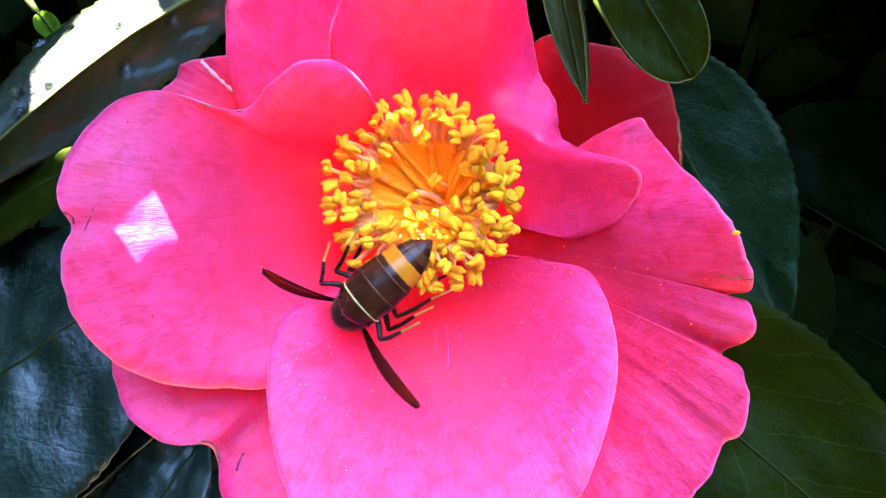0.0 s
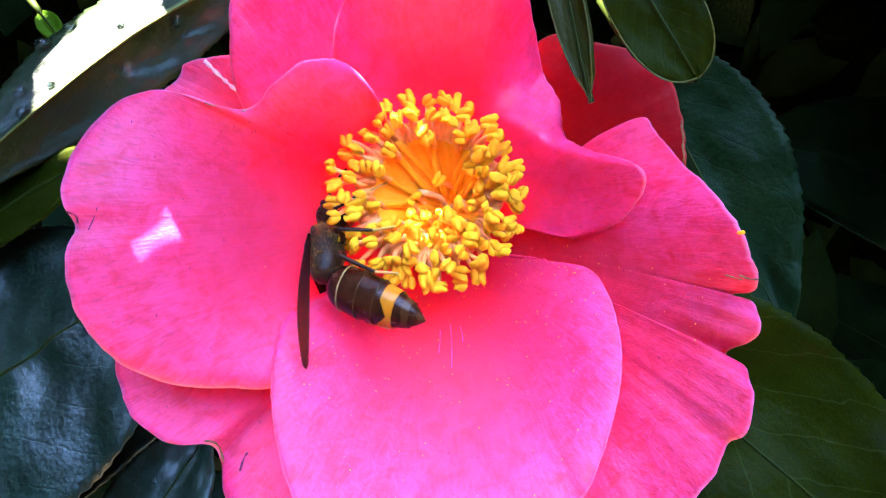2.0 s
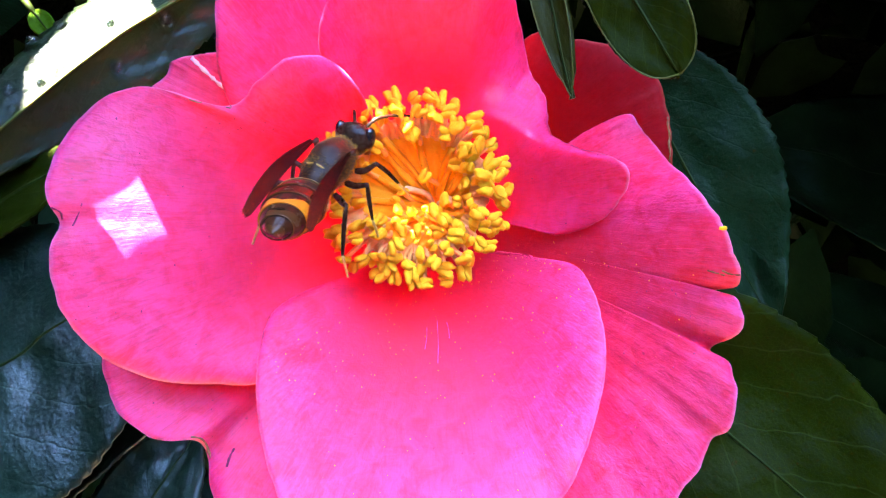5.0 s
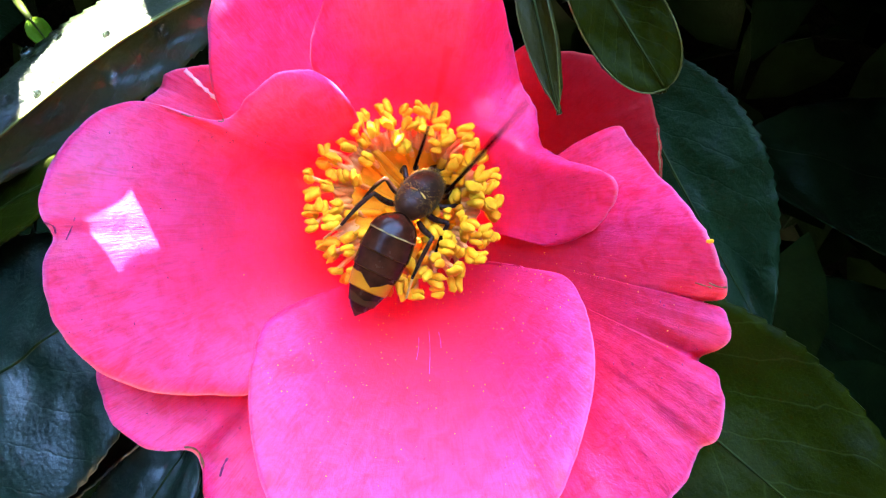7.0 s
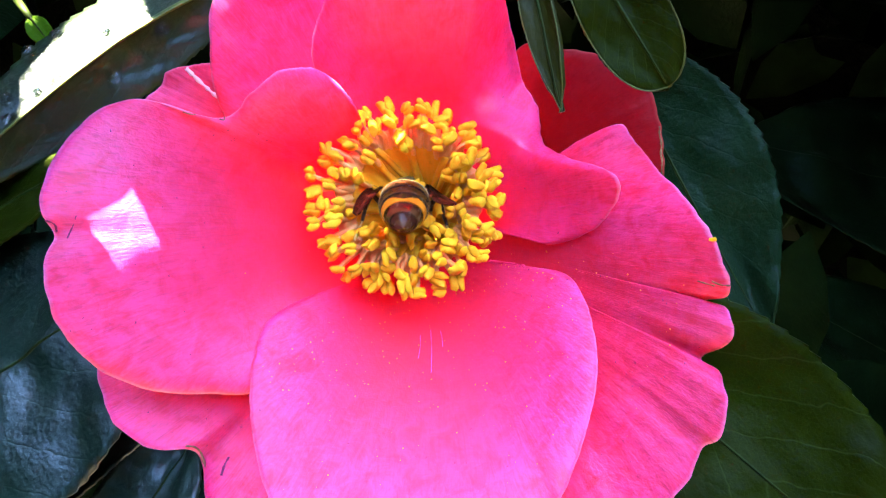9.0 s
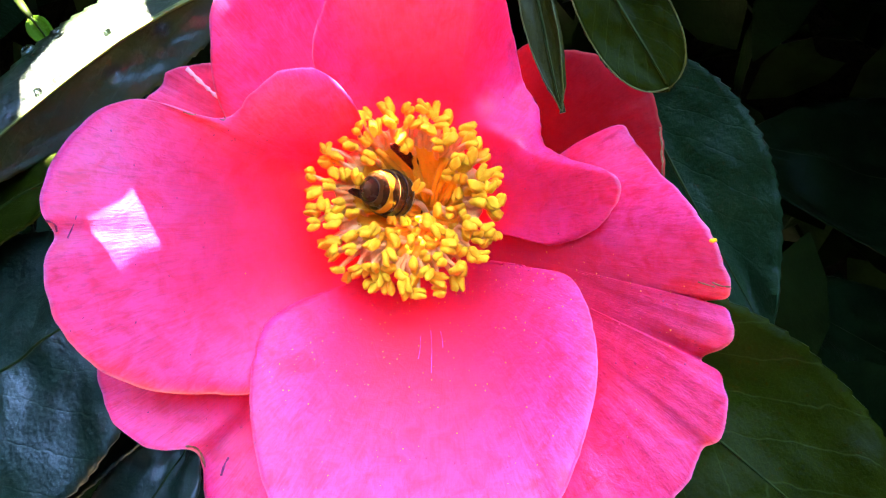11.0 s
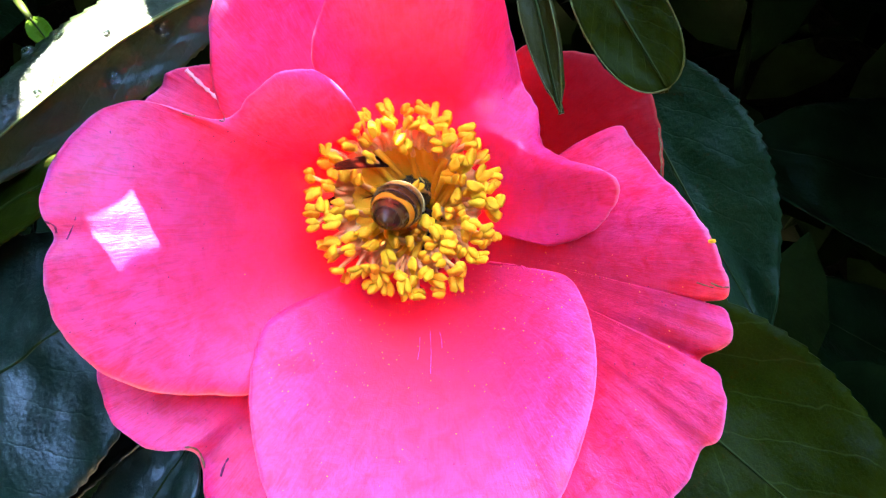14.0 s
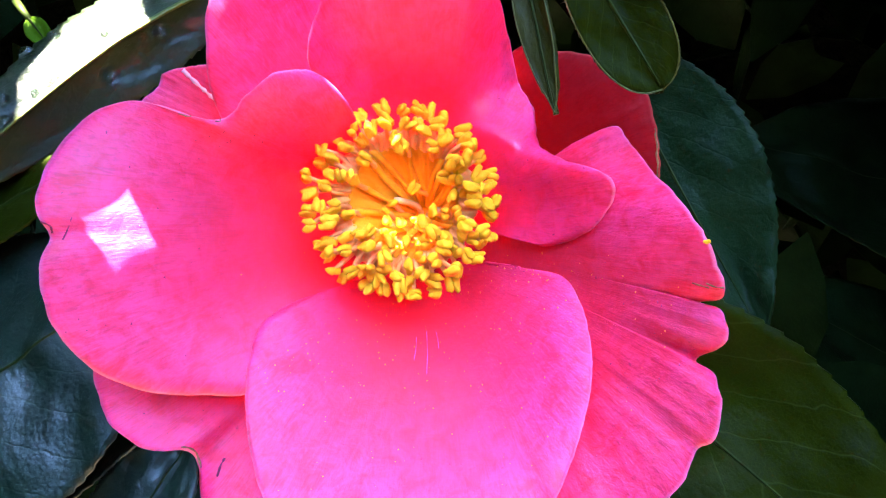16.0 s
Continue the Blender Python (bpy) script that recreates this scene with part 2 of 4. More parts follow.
def wing_material():
    s = Shader("smoky_wing")
    uv = s.coords("UV")
    streak = s.noise(s.stretch(uv, 3, 26, 1), 1.0, 4.0)
    split = s.node("ShaderNodeSeparateXYZ", Vector=uv)
    col = s.mix(s.grey(streak, 0.38, 0.62), (0.005, 0.002, 0.002, 1), (0.034, 0.006, 0.004, 1))
    col = s.mix(s.grey(split.outputs[0], 0.35, 0.9, 0.0, 0.6), col, (0.17, 0.012, 0.005, 1))
    s.set(Base_Color=col, Roughness=0.4)
    s.bsdf.inputs["Specular IOR Level"].default_value = 0.02
    s.bump(streak, 0.4, 0.0001)
    clear = s.node("ShaderNodeBsdfTransparent", Color=(0.75, 0.45, 0.3, 1))
    m = s.node("ShaderNodeMixShader", Fac=0.30)
    s.tree.links.new(s.bsdf.outputs[0], m.inputs[1])
    s.tree.links.new(clear.outputs[0], m.inputs[2])
    s.tree.links.new(m.outputs[0], s.out.inputs[0])
    return s.mat


WING = wing_material()
WATER = Shader("water_drop").set(Base_Color=(0.95, 1, 1, 1), Roughness=0.02, Transmission_Weight=1.0, IOR=1.33).mat


# ---- mesh helpers (all in millimetres) ----
def part(name, bm, material, parent=None, label="", smooth=True):
    """Links a bmesh, given in millimetres, as one mesh object."""
    bmesh.ops.scale(bm, vec=(MM, MM, MM), verts=bm.verts)
    me = bpy.data.meshes.new(name)
    bm.to_mesh(me)
    bm.free()
    if smooth:
        me.polygons.foreach_set("use_smooth", [True] * len(me.polygons))
    me.materials.append(material)
    ob = new(name, me)
    ob.parent = parent
    return tagged(ob, label)


def thing(name, m, label, category, group="", kind=""):
    ob = new(name)
    ob.empty_display_size = 0.005
    ob.matrix_world = m
    return tagged(ob, label, category, group, kind)


def grid(bm, rows, uvs=None, closed=False):
    """A sheet of quads through rows of points; closed joins each row's end to its start."""
    layer = bm.loops.layers.uv.verify()
    vs = [[bm.verts.new(p) for p in row] for row in rows]
    n = len(rows[0])
    for i in range(len(rows) - 1):
        for j in range(n if closed else n - 1):
            k = (j + 1) % n
            f = bm.faces.new((vs[i][j], vs[i + 1][j], vs[i + 1][k], vs[i][k]))
            if uvs:
                kk = j + 1
                for loop, (a, b) in zip(f.loops, ((i, j), (i + 1, j), (i + 1, kk), (i, kk))):
                    loop[layer].uv = uvs(a, b)
    return vs


def spline(points, n):
    """Catmull-Rom through the points, n steps."""
    p = np.array(points, float)
    p = np.vstack([2 * p[0] - p[1], p, 2 * p[-1] - p[-2]])
    out = []
    for q in np.linspace(0, len(p) - 3 - 1e-9, n):
        i = int(q)
        t = q - i
        a, b, c, d = p[i:i + 4]
        out.append(0.5 * (2 * b + (c - a) * t + (2 * a - 5 * b + 4 * c - d) * t * t + (3 * b - a - 3 * c + d) * t ** 3))
    return np.array(out)


def tube(bm, path, radii, sides=8, flat=1.0, cap=True):
    """A tapered tube along a path."""
    path = [Vector(p) for p in path]
    side = None
    rows = []
    for i, p in enumerate(path):
        way = (path[min(i + 1, len(path) - 1)] - path[max(i - 1, 0)]).normalized()
        if side is None:
            side = way.orthogonal().normalized()
        side = (side - way * side.dot(way)).normalized()
        up = way.cross(side)
        rows.append([p + (side * math.cos(a) + up * math.sin(a) * flat) * radii[i]
                     for a in (2 * math.pi * k / sides for k in range(sides))])
    vs = grid(bm, rows, closed=True)
    if cap:
        bm.faces.new(list(vs[0]))
        bm.faces.new(list(reversed(vs[-1])))
    return bm


def lathe(profile, ry=1.0, rz=1.0, sides=32, sag=0.0):
    """A body turned about x: profile of (x, radius), UV u round it (0.5 on the back), v along it."""
    bm = bmesh.new()
    rows = []
    for x, r in profile:
        rows.append([(x, -math.sin(2 * math.pi * k / sides - math.pi) * r * ry,
                      math.cos(2 * math.pi * k / sides - math.pi) * r * rz - sag * r) for k in range(sides)])
    n = len(profile) - 1
    vs = grid(bm, rows, lambda i, j: (j / sides, i / n), closed=True)
    bm.faces.new(list(vs[0]))
    bm.faces.new(list(reversed(vs[-1])))
    bmesh.ops.recalc_face_normals(bm, faces=bm.faces)
    return bm


def lathe_up(profile, sides=40):
    """A body turned about z: profile of (height, radius)."""
    bm = lathe(profile, 1, 1, sides)
    bmesh.ops.rotate(bm, verts=bm.verts, cent=(0, 0, 0), matrix=Matrix.Rotation(radians(-90), 3, "Y"))
    return bm


def ball(bm, centre, size, turn=None, segments=12, rings=8):
    m = Matrix.Translation(centre) @ (turn.to_4x4() if turn else Matrix()) @ Matrix.Diagonal((*size, 1))
    bmesh.ops.create_uvsphere(bm, u_segments=segments, v_segments=rings, radius=1, matrix=m)
    return bm


# ---- the plan, in the flower's frame ----
# petals: base (x, y), layer, margin handles of (angle, radius from the base, lift)
PETALS = {
    "left": ((-3.7, -0.6), 0.0, [
        (109.0, 13.2, 18.0), (115.7, 16.7, 21.0), (126.9, 18.3, 23.0), (137.9, 19.0, 22.0), (149.3, 20.3, 20.0), (153.5, 23.6, 22.0), (155.1, 27.9, 22.5), (159.2, 31.2, 23.0),
        (166.6, 33.4, 24.0), (174.5, 34.1, 26.0), (180.3, 33.3, 28.0), (184.3, 32.7, 27.0), (189.1, 33.6, 28.0), (196.8, 34.5, 27.0), (203.5, 34.5, 25.0), (210.3, 33.5, 23.0),
        (217.2, 31.4, 21.0), (224.9, 28.0, 18.5), (232.1, 25.3, 16.5), (234.8, 21.7, 12.0),
    ]),
    "bottom": ((0.4, -5.1), 1.2, [
        (-160.8, 16.7, 9.0), (-158.1, 20.0, 13.5), (-149.9, 22.4, 17.0), (-140.7, 24.7, 20.0), (-131.3, 27.1, 22.5), (-121.9, 29.5, 25.0), (-112.2, 31.1, 26.0), (-99.3, 31.0, 27.0),
        (-84.0, 30.2, 27.0), (-71.8, 29.8, 26.0), (-62.6, 27.9, 25.0), (-51.5, 25.1, 23.0), (-40.5, 22.8, 21.0), (-28.5, 20.6, 18.5), (-16.3, 18.2, 15.5), (-8.4, 16.0, 12.0),
        (-7.4, 11.8, 8.0),
    ]),
    "top": ((0.7, 0.1), 0.4, [
        (-17.0, 14.3, 11.0), (-11.6, 17.0, 14.0), (-4.3, 19.0, 18.0), (4.4, 19.8, 21.5), (10.7, 18.9, 21.0), (20.0, 16.4, 17.0), (30.8, 15.7, 14.0), (39.1, 16.9, 15.5),
        (44.9, 18.2, 17.0), (54.6, 19.7, 19.0), (65.0, 23.0, 21.0), (72.9, 25.9, 23.0), (84.0, 27.5, 25.0), (96.7, 28.1, 25.0), (108.3, 27.3, 23.0), (118.8, 24.5, 19.0),
        (125.5, 22.7, 17.0), (129.9, 20.8, 14.5), (133.9, 16.2, 10.0),
    ]),
    "right": ((1.9, -2.9), -0.6, [
        (-73.8, 31.8, 18.0), (-67.1, 37.6, 20.0), (-56.5, 39.0, 21.0), (-47.9, 37.3, 22.0), (-42.8, 36.6, 22.5), (-39.2, 36.2, 22.5), (-37.5, 36.2, 23.5), (-33.9, 35.7, 24.0),
        (-29.9, 34.3, 24.0), (-26.5, 32.8, 23.0), (-25.9, 31.6, 20.0), (-22.7, 31.8, 23.5), (-20.2, 31.7, 25.0), (-17.6, 31.5, 25.3), (-14.7, 30.2, 25.0), (-14.3, 28.7, 23.0),
        (-12.9, 29.5, 25.5), (-9.9, 29.0, 27.0), (-5.8, 27.8, 27.5), (0.4, 26.3, 27.5), (7.0, 25.3, 25.0), (14.9, 25.1, 19.5), (20.4, 25.1, 16.5), (24.5, 24.9, 14.5),
        (28.5, 24.9, 13.5), (32.5, 24.7, 12.5), (35.0, 20.0, 9.5),
    ]),
    "upper_left": ((-3.0, 0.1), -1.6, [
        (99.6, 20.8, 10.0), (105.9, 28.2, 14.0), (115.0, 32.5, 16.0), (125.2, 33.2, 17.0), (132.1, 32.1, 16.0), (139.2, 29.3, 14.5), (147.0, 26.8, 12.0), (154.5, 23.6, 9.0),
    ]),
    "far_left": ((-6.3, 1.6), -3.2, [
        (135.1, 26.8, 8.0), (138.6, 27.1, 9.0), (141.5, 27.8, 10.0), (144.5, 29.2, 10.0), (148.4, 31.1, 10.0), (152.3, 30.9, 9.5), (156.6, 31.7, 10.0), (161.4, 30.9, 8.0),
        (166.9, 26.6, 6.0),
    ]),
    "far_right": ((3.4, 2.3), -2.4, [
        (-4.2, 24.7, 6.0), (4.8, 26.6, 8.0), (11.9, 26.8, 9.0), (21.1, 27.4, 9.5), (30.4, 27.7, 9.5), (41.2, 25.9, 9.5), (51.6, 23.2, 9.5), (55.4, 22.6, 9.0),
        (63.4, 22.0, 8.0), (67.9, 20.0, 6.0),
    ]),
    "lower_left": ((-3.4, -5.9), -2.2, [
        (-167.8, 33.3, 14.0), (-163.9, 35.9, 16.0), (-160.2, 36.5, 17.0), (-155.3, 36.8, 17.5), (-150.6, 36.7, 18.0), (-145.7, 35.8, 18.0), (-141.8, 34.6, 17.5), (-137.7, 31.9, 16.5),
        (-133.9, 33.3, 14.0), (-128.9, 35.6, 15.0), (-121.5, 37.1, 17.0), (-111.1, 36.6, 17.0), (-100.4, 33.4, 14.0),
    ]),
}
LEAVES = [
    ("large dark green serrated camellia leaf behind the bloom", (25.2, 24.4, -6.0), (47.9, -15.6, -6.0), 12.3, 22, 12, -8, 0),
    ("dark olive camellia leaf with a pale vein network", (14.9, -9.9, 1.0), (67.3, -54.7, 10.0), 16.5, 4, 8, 1, 0),
    ("glossy green camellia leaf hanging before the bloom", (14.2, 26.6, 28.0), (23.0, 10.9, 30.0), 4.3, 18, 8, 2, 0.34),
    ("narrow green camellia leaf seen edge on", (9.4, 23.3, 32.0), (12.8, 7.9, 32.0), 1.7, 38, 24, 0, 0),
    ("wet camellia leaf with a glaring sunlit upper half", (-30.7, 43.5, -26.0), (-70.7, -0.2, -2.0), 8.6, -14, -26, 2, 0),
    ("broad dark green camellia leaf mirroring blue sky", (-89.3, -39.8, -12.0), (-37.0, -3.9, -10.0), 23.0, -14, 8, 4, 0),
    ("small olive camellia leaf in half shade", (-80.6, -7.7, -14.0), (-49.4, 11.9, -10.0), 6.5, -20, 10, 3, 0),
    ("dark blue-green camellia leaf below the bloom", (-53.1, -62.2, -18.0), (-37.9, -31.4, -14.0), 10.3, -20, 10, 3, 0),
    ("dim camellia leaf deep in the bush", (231.8, -0.8, -172.0), (109.1, 40.0, -162.0), 39.5, 20, 6, 6, 0),
    ("dark blue-green camellia leaf low behind the bloom", (-93.0, -51.9, -26.0), (-43.1, -27.8, -20.0), 12.9, -25, 8, 3, 0),
    ("dim camellia leaf low in the bush", (206.0, -66.0, -172.0), (112.0, -14.0, -160.0), 24.0, 14, 6, 6, 0),
]
# leaves: label, base, tip, half width, turn about the midrib, fold, droop


# ---- the bloom ----
flower = thing("camellia_flower", FLOWER, "deep pink single camellia bloom with a dense ring of yellow stamens", "flower")
WRINKLE = {"right": 1.1, "left": 0.16, "bottom": 0.18, "top": 0.12, "upper_left": 0.12, "far_left": 0.6, "far_right": 0.25, "lower_left": 0.2}
POWER = {"left": 1.35, "bottom": 1.25, "top": 1.5, "right": 1.3, "upper_left": 1.3, "far_left": 1.2, "far_right": 1.2, "lower_left": 1.2}

# valleys that run in from the notches: angle, depth
FURROW = {"right": ((-14.3, 1.3), (-18.5, 0.4), (-22.0, 0.4), (-25.9, 1.5), (-30.5, 0.4), (-37.0, 1.0)), "bottom": ((-66.0, 0.9), (-103.0, 0.4))}
ROUND = {"left": 0.70, "bottom": 0.35, "top": 0.2, "right": 0.45, "upper_left": 0.2, "far_left": 0.2, "far_right": 0.3, "lower_left": 0.5}


class Petal:
    """A petal's surface: s runs from its base to the margin, q along the margin."""

    def __init__(self, key):
        self.key = key
        self.base, self.layer, handles = PETALS[key]
        self.edge = spline(handles, 140)
        lift = self.edge[:, 2]
        ang = self.edge[:, 0]
        near = np.exp(-((ang[:, None] - ang[None, :]) / 15.0) ** 2) * np.gradient(ang)[None, :].clip(0.05)
        self.soft = near @ lift / near.sum(1)
        self.even = near @ self.edge[:, 1] / near.sum(1)
        self.seed = 7.3 * len(key) + 3.1 * self.base[0]

    def at(self, s, q):
        x = q * (len(self.edge) - 1)
        i = min(int(x), len(self.edge) - 2)
        a, r, lift = self.edge[i] + (self.edge[i + 1] - self.edge[i]) * (x - i)
        calm = self.soft[i] + (self.soft[i + 1] - self.soft[i]) * (x - i)
        lift = calm + (lift - calm) * s ** 7
        w = WRINKLE[self.key]
        r += 0.18 * noise.noise(Vector((a * 0.35, self.seed, 0))) * s * s * (1 + w)
        ca, sa = math.cos(radians(a)), math.sin(radians(a))
        k = ROUND[self.key]
        even = self.even[i] + (self.even[i + 1] - self.even[i]) * (x - i)
        g = s * (r / even + (1 - r / even) * s ** 8)
        z = lift * ((1 - k) * g ** POWER[self.key] + k * math.sin(1.5708 * g) ** 2) + self.layer
        z += 1.1 * g * noise.noise(Vector((ca * g * 2.1 + self.seed, sa * g * 2.1, 1.7)))
        bend = 2.2 * noise.noise(Vector((g * 3.0, self.seed, 2)))
        z += w * g * g * noise.noise(Vector(((a + 2 * bend) * 0.12, g * 3.0, self.seed))) * 0.6
        z += 0.34 * w * g ** 3 * noise.noise(Vector(((a + bend) * 0.42, g * 3.4, self.seed + 5)))
        z += 0.16 * w * g ** 4 * noise.noise(Vector(((a - bend) * 1.1, g * 6.0, self.seed + 8)))
        z += 0.10 * g * noise.noise(Vector((ca * r * s * 0.45, sa * r * s * 0.45, self.seed + 9)))
        for a0, deep in FURROW.get(self.key, ()):
            z -= deep * math.exp(-((a - a0 + bend + 1.5 * (1 - g)) / (1.2 + 2.4 * g)) ** 2) * g ** 11
        if self.key == "top" and 4 < a < 78:      # the margin rolls over along a slanting crest
            full = min(1.0, (a - 4) / 9) * min(1.0, (78 - a) / 22)
            crest = 0.97 - 0.009 * (a - 11)
            z += full * (1.8 * math.exp(-((g - crest) / 0.25) ** 2) - 1.5 * r * max(0.0, math.hypot(g - crest, 0.03) + g - crest - 0.03) * 0.5)
        if s > 0.94:
            z -= 26 * (s - 0.94) ** 1.6
        return Vector((self.base[0] + ca * r * s, self.base[1] + sa * r * s, z))


petals = {}
for key in PETALS:
    p = petals[key] = Petal(key)
    bm = bmesh.new()
    NU, NV = 44, 150
    ss = [0.08 + 0.92 * (i / NU) ** 0.9 for i in range(NU + 1)]
    grid(bm, [[p.at(s, j / NV) for j in range(NV + 1)] for s in ss], lambda i, j: (j / NV, i / NU))
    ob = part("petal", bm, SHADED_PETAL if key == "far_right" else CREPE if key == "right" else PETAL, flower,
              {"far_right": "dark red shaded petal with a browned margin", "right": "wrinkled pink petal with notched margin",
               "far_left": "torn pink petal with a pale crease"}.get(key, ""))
    thick = ob.modifiers.new("thickness", "SOLIDIFY")
    thick.thickness, thick.offset = 0.22 * MM, -1.0

# the cup of fused filaments: orange inside, salmon over the lip and outside
def cup(t):
    """Middle, radius of the cup's inner wall at t from its foot (0) to its lip (1)."""
    return Vector((-2.2 * t, 1.3 * t, 5.6 + 6.3 * t)), 0.9 + 5.6 * t ** 0.75


bm = bmesh.new()
rows = []
for i in range(15):
    t = i / 14
    c, r = cup(t)
    rows.append([c + Vector((math.cos(a), math.sin(a), 0)) * (r + (0.04 + 0.12 * t) * math.sin(a * 34)) for a in (2 * math.pi * k / 120 for k in range(120))])
grid(bm, rows, closed=True)
rr = random.Random(21)
for k in range(22):                      # single filaments that stand off the wall
    a = 2 * math.pi * (k + rr.uniform(-0.45, 0.45)) / 22
    lean, off = rr.uniform(-0.28, 0.28), rr.uniform(0.05, 0.7)
    ends = []
    for t in (0.04, 0.35, 0.7, 1.0 + rr.uniform(-0.1, 0.12)):
        c, r = cup(t)
        aa = a + lean * t
        ends.append(c + Vector((math.cos(aa), math.sin(aa), 0)) * (r - 0.12 - off * math.sin(math.pi * min(t, 1))))
    tube(bm, spline(ends, 9), [0.15 + 0.022 * i for i in range(9)], 6)
ob = part("stamen_tube", bm, TUBE, flower, "orange tube of fused filaments")
ob.modifiers.new("thickness", "SOLIDIFY").thickness = 0.12 * MM

bm = bmesh.new()
rows = []
LIP = spline([(6.4, 11.9), (7.4, 12.7), (8.3, 12.6), (8.7, 11.6), (7.6, 8.0), (5.9, 4.6), (4.4, 2.4)], 22)
for i, (r, z) in enumerate(LIP):
    c = Vector((-2.2, 1.3, 0)) * min(1.0, max(0.0, (z - 2.4) / 9.5))
    rows.append([Vector((c.x, c.y, z)) + Vector((math.cos(a), math.sin(a), 0)) * (r + 0.17 * math.sin(a * 36)) + Vector((0, 0, 0.3 * math.sin(a * 36 + 1) * (i < 8))) for a in
                 (2 * math.pi * k / 180 for k in range(180))])
grid(bm, rows, closed=True)
ob = part("stamen_tube", bm, FILAMENT, flower, "salmon ridged outside of the stamen tube")
ob.modifiers.new("thickness", "SOLIDIFY").thickness = 0.12 * MM

part("receptacle", lathe_up([(-2.5, 0.5), (-1.6, 3.2), (0.5, 4.0), (2.5, 3.8), (4.2, 2.6), (4.8, 1.2), (5.0, 0.5)]), TUBE, flower, "orange heart of the bloom")


def anther_mesh(seed):
    """Two blunt pollen-dusted lobes with a furrow between them, about 2 mm long along z, parted at one end."""
    rnd = random.Random(seed)
    bm = bmesh.new()
    splay = rnd.uniform(0.05, 0.30)
    for side in (-1, 1):
        ball(bm, (side * 0.33, 0.08 * rnd.uniform(-1, 1), 0.16 * side * rnd.uniform(-1, 1)), (0.42, 0.46, 0.70 + 0.24 * rnd.random()), Matrix.Rotation(side * splay, 3, "Y"), 12, 10)
    for v in bm.verts:
        v.co.z = 1.02 * math.copysign(abs(v.co.z / 1.02) ** 0.86, v.co.z)
        v.co += 0.22 * noise.noise_vector(v.co * 1.6 + Vector((seed, 0, 0))) + 0.09 * noise.noise_vector(v.co * 4.2 + Vector((seed, 4, 0)))
    return bm


anthers = []
for k in range(14):
    tmp = part("anther", anther_mesh(k * 3.7), ANTHER)
    anthers.append(tmp.data)
    bpy.data.objects.remove(tmp)

rnd = random.Random(11)
AXIS_TOP = Vector((-2.35, 1.35, 15.0))


def add_stamen(angle, r1, z1, bow, size):
    """A filament that leaves the cup's wall and bends out to its anther."""
    ca, sa = math.cos(angle), math.sin(angle)
    out = Vector((ca, sa, 0))
    t = min(1.0, max(0.05, (0.84 * r1 / 6.5)) ** 1.25)
    c, r = cup(t)
    foot = c + out * (r + 0.1) - Vector((0, 0, 0.4))
    head = Vector((AXIS_TOP.x + ca * r1, AXIS_TOP.y + sa * r1, z1))
    side = Vector((-sa, ca, 0)) * rnd.uniform(-0.7, 0.7)
    mid = foot.lerp(head, 0.5) + side + Vector((0, 0, 0.8 * bow))
    path = spline([foot, mid, head], 9)
    bm = tube(bmesh.new(), path, [0.36 - 0.012 * i for i in range(9)], 6)
    fil = part("stamen", bm, FILAMENT, flower)
    way = Vector(path[-1] - path[-3]).normalized()
    tip = new("anther", anthers[rnd.randrange(14)])
    tip.parent = fil
    lean = way * 0.5 + out * 0.45 + Vector((rnd.uniform(-1, 1), rnd.uniform(-1, 1), rnd.uniform(-0.25, 0.35)))
    q = lean.to_track_quat("Z", "X").to_matrix().to_4x4() @ Matrix.Rotation(rnd.uniform(0, 6.28), 4, "Z")
    k = size * rnd.uniform(0.88, 1.14)
    tip.matrix_local = Matrix.Translation(head * MM) @ q @ Matrix.Diagonal((k, k, k, 1))


for ring, (count, r1, z1) in enumerate(((35, 10.9, 13.2), (30, 9.5, 14.7), (25, 8.1, 15.2), (20, 6.7, 14.7), (15, 5.4, 13.6), (10, 4.0, 12.2))):
    for k in range(count):
        a = 2 * math.pi * (k + 0.37 * ring + rnd.uniform(-0.36, 0.36)) / count
        upper = math.cos(a - 2.25)       # towards the side where the cup lies open
        if (ring == 5 and upper > -0.45) or (ring == 4 and upper > 0.1) or (ring == 2 and upper > 0.5 and k % 2) or (ring == 3 and upper > 0.3 and k % 2):
            continue
        reach = r1 + rnd.uniform(-0.6, 0.6) - (0.5 * upper if ring in (1, 2, 3) else 0.0)
        add_stamen(a, reach, z1 + rnd.uniform(-1.1, 0.9), rnd.uniform(0.2, 0.9), 1.10)
for a, r, z in ((3.6, 2.4, 10.2), (3.3, 1.4, 9.6), (0.9, 2.0, 10.8), (4.6, 2.4, 10.0), (5.3, 2.8, 10.6), (4.0, 3.0, 10.6)):
    add_stamen(a, r, z, 0.0, 0.85)
for k, (dx, dy, dz) in enumerate(((3.0, 0.6, 9.0), (-1.5, 1.8, 8.0), (1.0, -1.6, 8.5))):
    bm = tube(bmesh.new(), spline([(0, 0, 0), (0.2 * dx, 0.2 * dy, 5), (dx * 0.7, dy * 0.7, dz - 1), (dx - 2, dy, dz + 0.4)], 12), [0.36] * 10 + [0.42, 0.3], 8)
    part("style", bm, STYLE, flower, "pale curved style at the heart of the bloom")


# withered brown margin pieces and the bleached crease
def along(p, q0, q1, s0, s1, n=14):
    return [p.at(s0 + (s1 - s0) * i / (n - 1), q0 + (q1 - q0) * i / (n - 1)) + Vector((0, 0, 0.12)) for i in range(n)]


def ragged(path, r):
    rr = random.Random(len(path))
    return tube(bmesh.new(), path, [r * rr.uniform(0.4, 1.2) for _ in path], 6)


